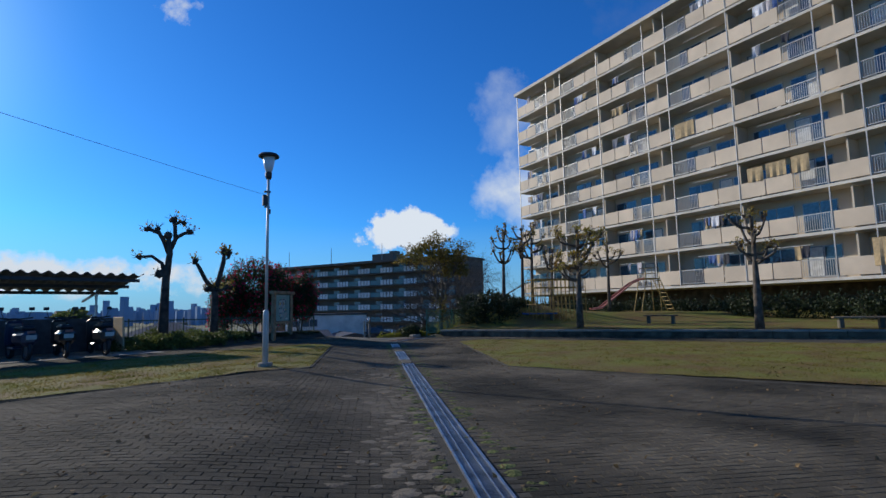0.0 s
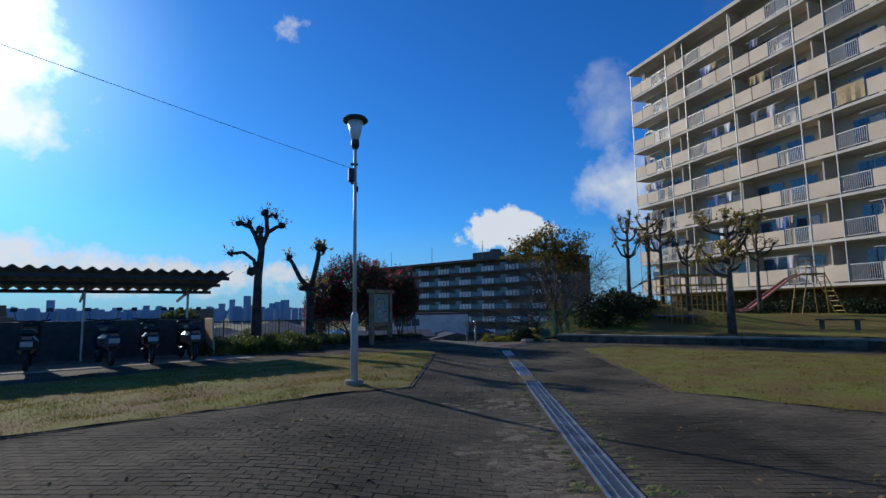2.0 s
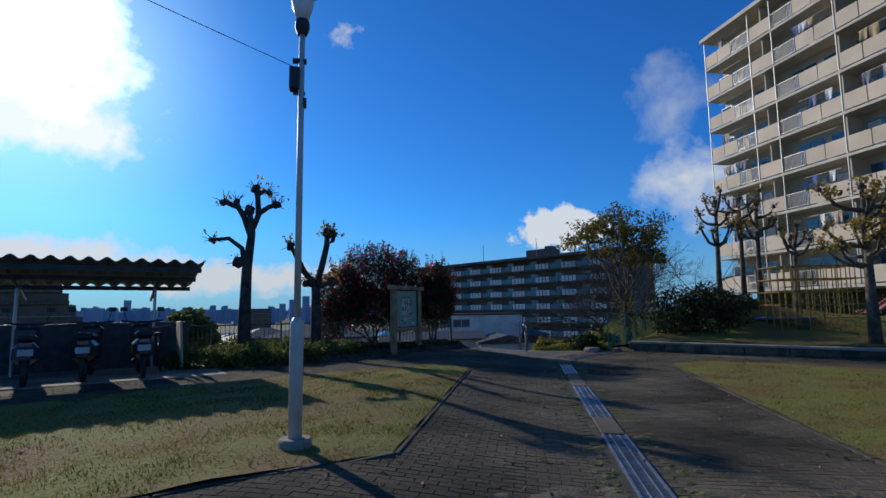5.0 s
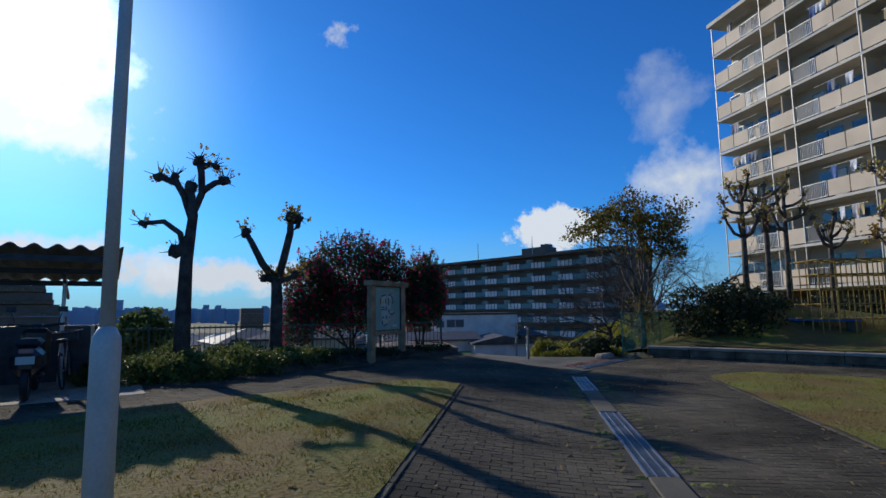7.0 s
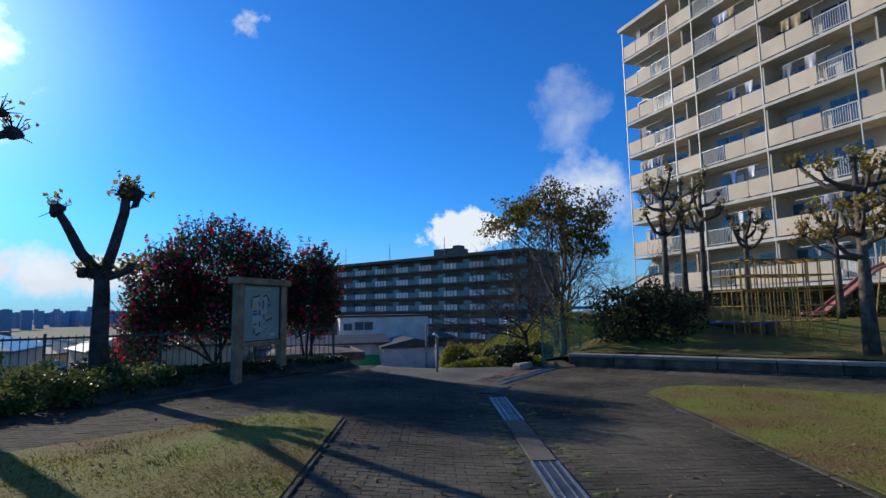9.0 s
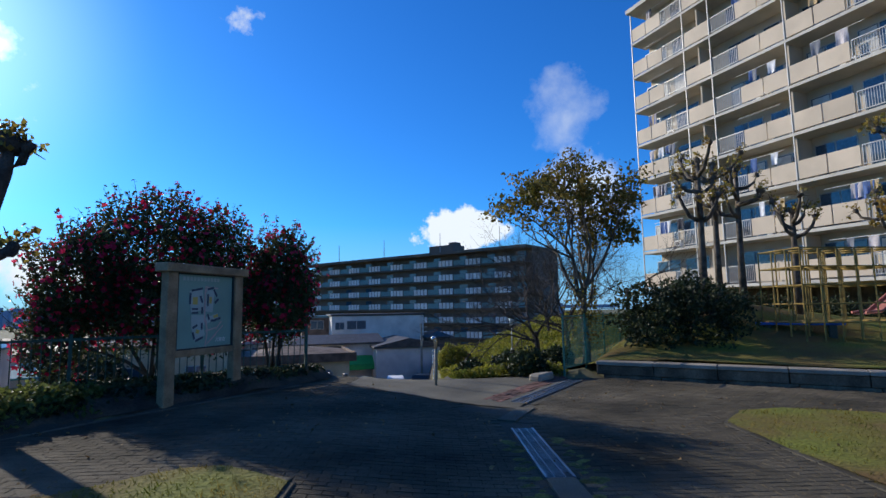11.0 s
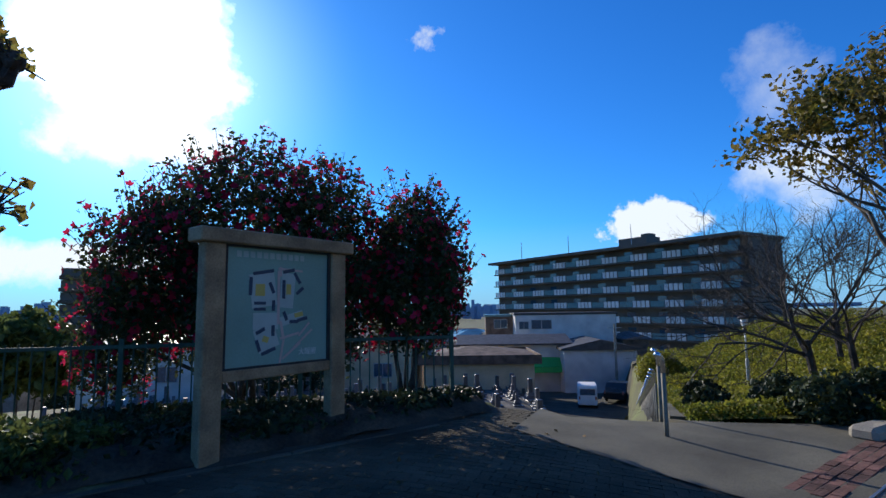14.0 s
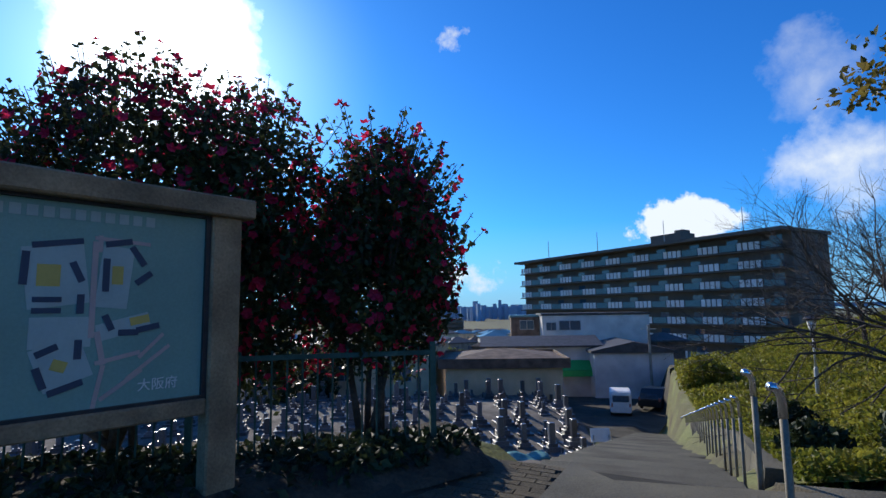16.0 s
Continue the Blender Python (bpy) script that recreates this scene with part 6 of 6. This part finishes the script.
# ---- washing and clutter on the balconies ----
rs = random.Random(23)
cloth_mats = [material("cloth_" + n, c, 0.9, grain=5, vary=0.15, bump=0.2) for n, c in (("white", (0.7, 0.7, 0.72)), ("blue", (0.08, 0.14, 0.32)), ("dark", (0.04, 0.04, 0.05)), ("pale", (0.55, 0.5, 0.5)), ("tan", (0.45, 0.33, 0.18)), ("grey", (0.2, 0.21, 0.24)))]
bm = bmesh.new()
tube(bm, [(0, -1.3, 0), (0, 1.3, 0)], 0.016, 6)
pole_ob = part("pole", bm, M_WHITE, thing("washing_pole", (FX + 0.35, 0, 3), "white washing pole hung across a balcony", "washing pole", "washing poles"))
pole_thing = pole_ob.parent
used_pole = False


def garment(w, h, seed, mat):
    bm = bmesh.new()
    bmesh.ops.create_grid(bm, x_segments=6, y_segments=6, size=0.5, matrix=Matrix.Rotation(radians(90), 4, "Y") @ Matrix.Diagonal((h, w, 1, 1)))
    for v in bm.verts:
        v.co.x += 0.05 * math.sin(v.co.y * 14 + seed) * (0.5 - v.co.z / h)
        v.co.y *= 1 - 0.25 * (0.5 - v.co.z / h) * (seed % 2)
        v.co.z -= h / 2
    bmesh.ops.solidify(bm, geom=bm.faces[:], thickness=0.012)
    return bm


for f in range(8):
    for (a, b) in PAIRS:
        for side in (-1, 1):
            e = b if side > 0 else a
            y = e + side * 2.6
            if not (10 < y < 43):
                continue
            z = Z0 + f * FLOOR + 2.0
            if rs.random() < 0.75:
                m = Matrix.Translation((FX + 0.35, y, z))
                if not used_pole:
                    pole_thing.matrix_world = m
                    used_pole = True
                else:
                    copy_thing(pole_thing, m)
                if rs.random() < 0.55:
                    for k in range(rs.randint(2, 6)):
                        mt = rs.choice(cloth_mats)
                        nm = mt.name.split("_")[1]
                        g = thing("garment", (FX + 0.35, y - 1.1 + rs.uniform(0, 2.2), z - 0.01), nm + " garment hung out to dry on a balcony pole", "washing", "washing on the balconies")
                        part("cloth", garment(rs.uniform(0.3, 0.6), rs.uniform(0.5, 0.9), k, mt), mt, g)
            # air conditioner on the balcony floor
            if rs.random() < 0.6:
                ac = thing("air_conditioner", (FX + 1.05, e + side * 2.5, Z0 + f * FLOOR), "white air conditioner unit on a balcony", "air conditioner", "air conditioners")
                bm = bmesh.new()
                box(bm, (0, 0, 0.33), (0.3, 0.8, 0.6), bevel=0.02)
                part("case", bm, M_WHITE, ac)
                bm = bmesh.new()
                tube(bm, [(-0.155, -0.1, 0.33), (-0.165, -0.1, 0.33)], 0.22, 14)
                part("fan_grille", bm, M_DARK, ac)
for y, z, w, h in ((24.1, Z0 + 4 * FLOOR + 1.1, 1.6, 1.1), (16.6, Z0 + 2 * FLOOR + 1.95, 1.0, 1.0), (18.0, Z0 + 2 * FLOOR + 1.9, 1.2, 0.9), (19.3, Z0 + 2 * FLOOR + 1.85, 1.0, 0.9), (13.0, Z0 + 1.9, 0.9, 1.5)):
    g = thing("futon", (FX - 0.06, y, z + 0.1), "tan quilt hung over the balcony to air", "bedding", "bedding on the balconies")
    part("quilt", garment(w, h, 2, cloth_mats[4]), cloth_mats[4], g)

# ---- paving blocks, last ----
PB_L, PB_W, JOINT = 0.2, 0.1, 0.004
PAVN = Vector((DD.y, -DD.x))


def paver_ok(p):
    if not inside(p, PLAZA) or inside(p, LAWN_L) or inside(p, LAWN_R):
        return False
    if (p - DRAIN_B).dot(DD) < 0.2 and -0.13 < (p - DRAIN_A).dot(PAVN) < 0.39:
        return False
    if bed_rise(p) > 0.01 or (p.x > 8.4 and abs((p - DRAIN_C).dot(Vector((-DC.y, DC.x))) - 0.07) < 0.5 and -1.0 < (p - DRAIN_C).dot(DC) < 3.6):
        return False
    return not inside(p, APRON)


bm = bmesh.new()
box(bm, (0, 0, 0), (PB_W - JOINT, PB_L - JOINT, 0.05), bevel=0.003)
src = part("paving_block", bm, M_PAVER, pavement)
verts, faces, singles = [], [], 0
up_first = DD.x * PAVN.y - DD.y * PAVN.x > 0
HL, HW, CH = (PB_L - JOINT) / 2, (PB_W - JOINT) / 2, 0.003
prs = random.Random(31)
for iu in range(int(-3.0 / PB_W), int(27.0 / PB_W)):
    u = iu * PB_W
    shift = 0.5 * PB_L if iu % 2 else 0.0
    for iv in range(int(-9.5 / PB_L), int(13.0 / PB_L)):
        v = iv * PB_L + shift
        p = DRAIN_A + DD * (u + 5.0) + PAVN * v
        if not paver_ok(p):
            continue
        z = land(p.x, p.y) + prs.uniform(-0.0015, 0.0015)
        if -1.9 < v < -0.75 and 5.5 < u < 11.0 and singles < 300 and u > 5.6:
            o = src.copy()
            scene.collection.objects.link(o)
            o.parent = pavement
            slope = 0.2 * (smooth01((0.05 - v) / 3.2) - smooth01((-0.05 - v) / 3.2)) / 0.1
            o.matrix_local = Matrix.Translation((p.x, p.y, z - 0.025)) @ Matrix.Rotation(ang, 4, "Z") @ Matrix.Rotation(math.atan(slope), 4, "X")
            singles += 1
            continue
        i = len(verts)
        lp0 = -v
        tw = prs.uniform(-0.0015, 0.0015)
        for hu, hv, dz in ((HW, HL, -0.01), (HW - CH, HL - CH, 0.0)):
            for su, sv in ((-1, -1), (1, -1), (1, 1), (-1, 1)):
                q = p + DD * (su * hu) + PAVN * (sv * hv)
                lq = (q - DRAIN_A).dot(-PAVN)
                verts.append((q.x, q.y, z + dz + 0.2 * (smooth01(lq / 3.2) - smooth01(lp0 / 3.2)) + (tw * su if dz == 0 else 0)))
        faces.append((i + 4, i + 5, i + 6, i + 7) if up_first else (i + 7, i + 6, i + 5, i + 4))
        for k in range(4):
            faces.append((i + 4 + k, i + 4 + (k + 1) % 4, i + (k + 1) % 4, i + k))
bpy.data.objects.remove(src)
rest = mesh_of("paving_blocks", verts, faces, M_PAVER, pavement)
rest["kind"] = "stuff"

# moss and sandy earth that has crept over the blocks beside the drain
M_SAND = material("sandy_earth", (0.155, 0.125, 0.082), 1.0, grain=1.2, vary=0.4, bump=0.8, fine=40)
M_MOSS = material("moss", (0.11, 0.12, 0.03), 1.0, grain=4, vary=0.5, bump=1.0, fine=45)
srs = random.Random(88)
for nm, mat, count, lab in (("sand_patch", M_SAND, 340, "thin sandy earth lying in the paving joints beside the drain"), ("moss_patch", M_MOSS, 420, "mossy weeds along the drain and the kerbs")):
    bm = bmesh.new()
    for k in range(count):
        if mat is M_SAND:
            u, v, r = srs.uniform(6.0, 17.0), -abs(srs.gauss(0.15, 0.42)) - 0.15, srs.uniform(0.02, 0.10)
        else:
            u, v, r = srs.uniform(6.0, 26.5), srs.choice((-0.16, 0.44)) + srs.gauss(0, 0.06), srs.uniform(0.02, 0.07)
        c = DRAIN_A + DD * u + PAVN * v
        ph = srs.uniform(0, 6)
        rim = []
        for q in range(9):
            a = 2 * math.pi * q / 9
            rr = r * (1 + 0.5 * noise.noise((math.cos(a) * 1.5, math.sin(a) * 1.5, ph + k)))
            x, y = c.x + rr * math.cos(a) * 1.3, c.y + rr * math.sin(a)
            rim.append(bm.verts.new((x, y, land(x, y) - 0.002)))
        mid = bm.verts.new((c.x, c.y, land(c.x, c.y) + 0.004 + 0.12 * r * (0.3 if mat is M_SAND else 1.5)))
        for q in range(9):
            bm.faces.new((mid, rim[q], rim[(q + 1) % 9]))
    tagged(part(nm, bm, mat), lab, nm.split("_")[0], kind="stuff")

# fallen leaves, one mass
lrs = np.random.RandomState(77)
lp = []
while len(lp) < 2600:
    x, y = lrs.uniform(-4, 14), lrs.uniform(1, 24)
    if noise.noise((x * 0.5, y * 0.5, 4)) > lrs.uniform(-0.3, 0.6):
        lp.append((x, y, land(x, y) + 0.012 + (0.03 if inside((x, y), LAWN_L) or inside((x, y), LAWN_R) else 0.0)))
L_DEAD = leafy("dead_leaf", (0.22, 0.13, 0.06), (0.30, 0.20, 0.09), 0.2, 0.8)
litter = leaves("leaf_litter", lp, 0.035, L_DEAD, None, seed=78, up=2.5)
tagged(litter, "scattered dry brown leaves on paving and lawn", "leaves", kind="stuff")
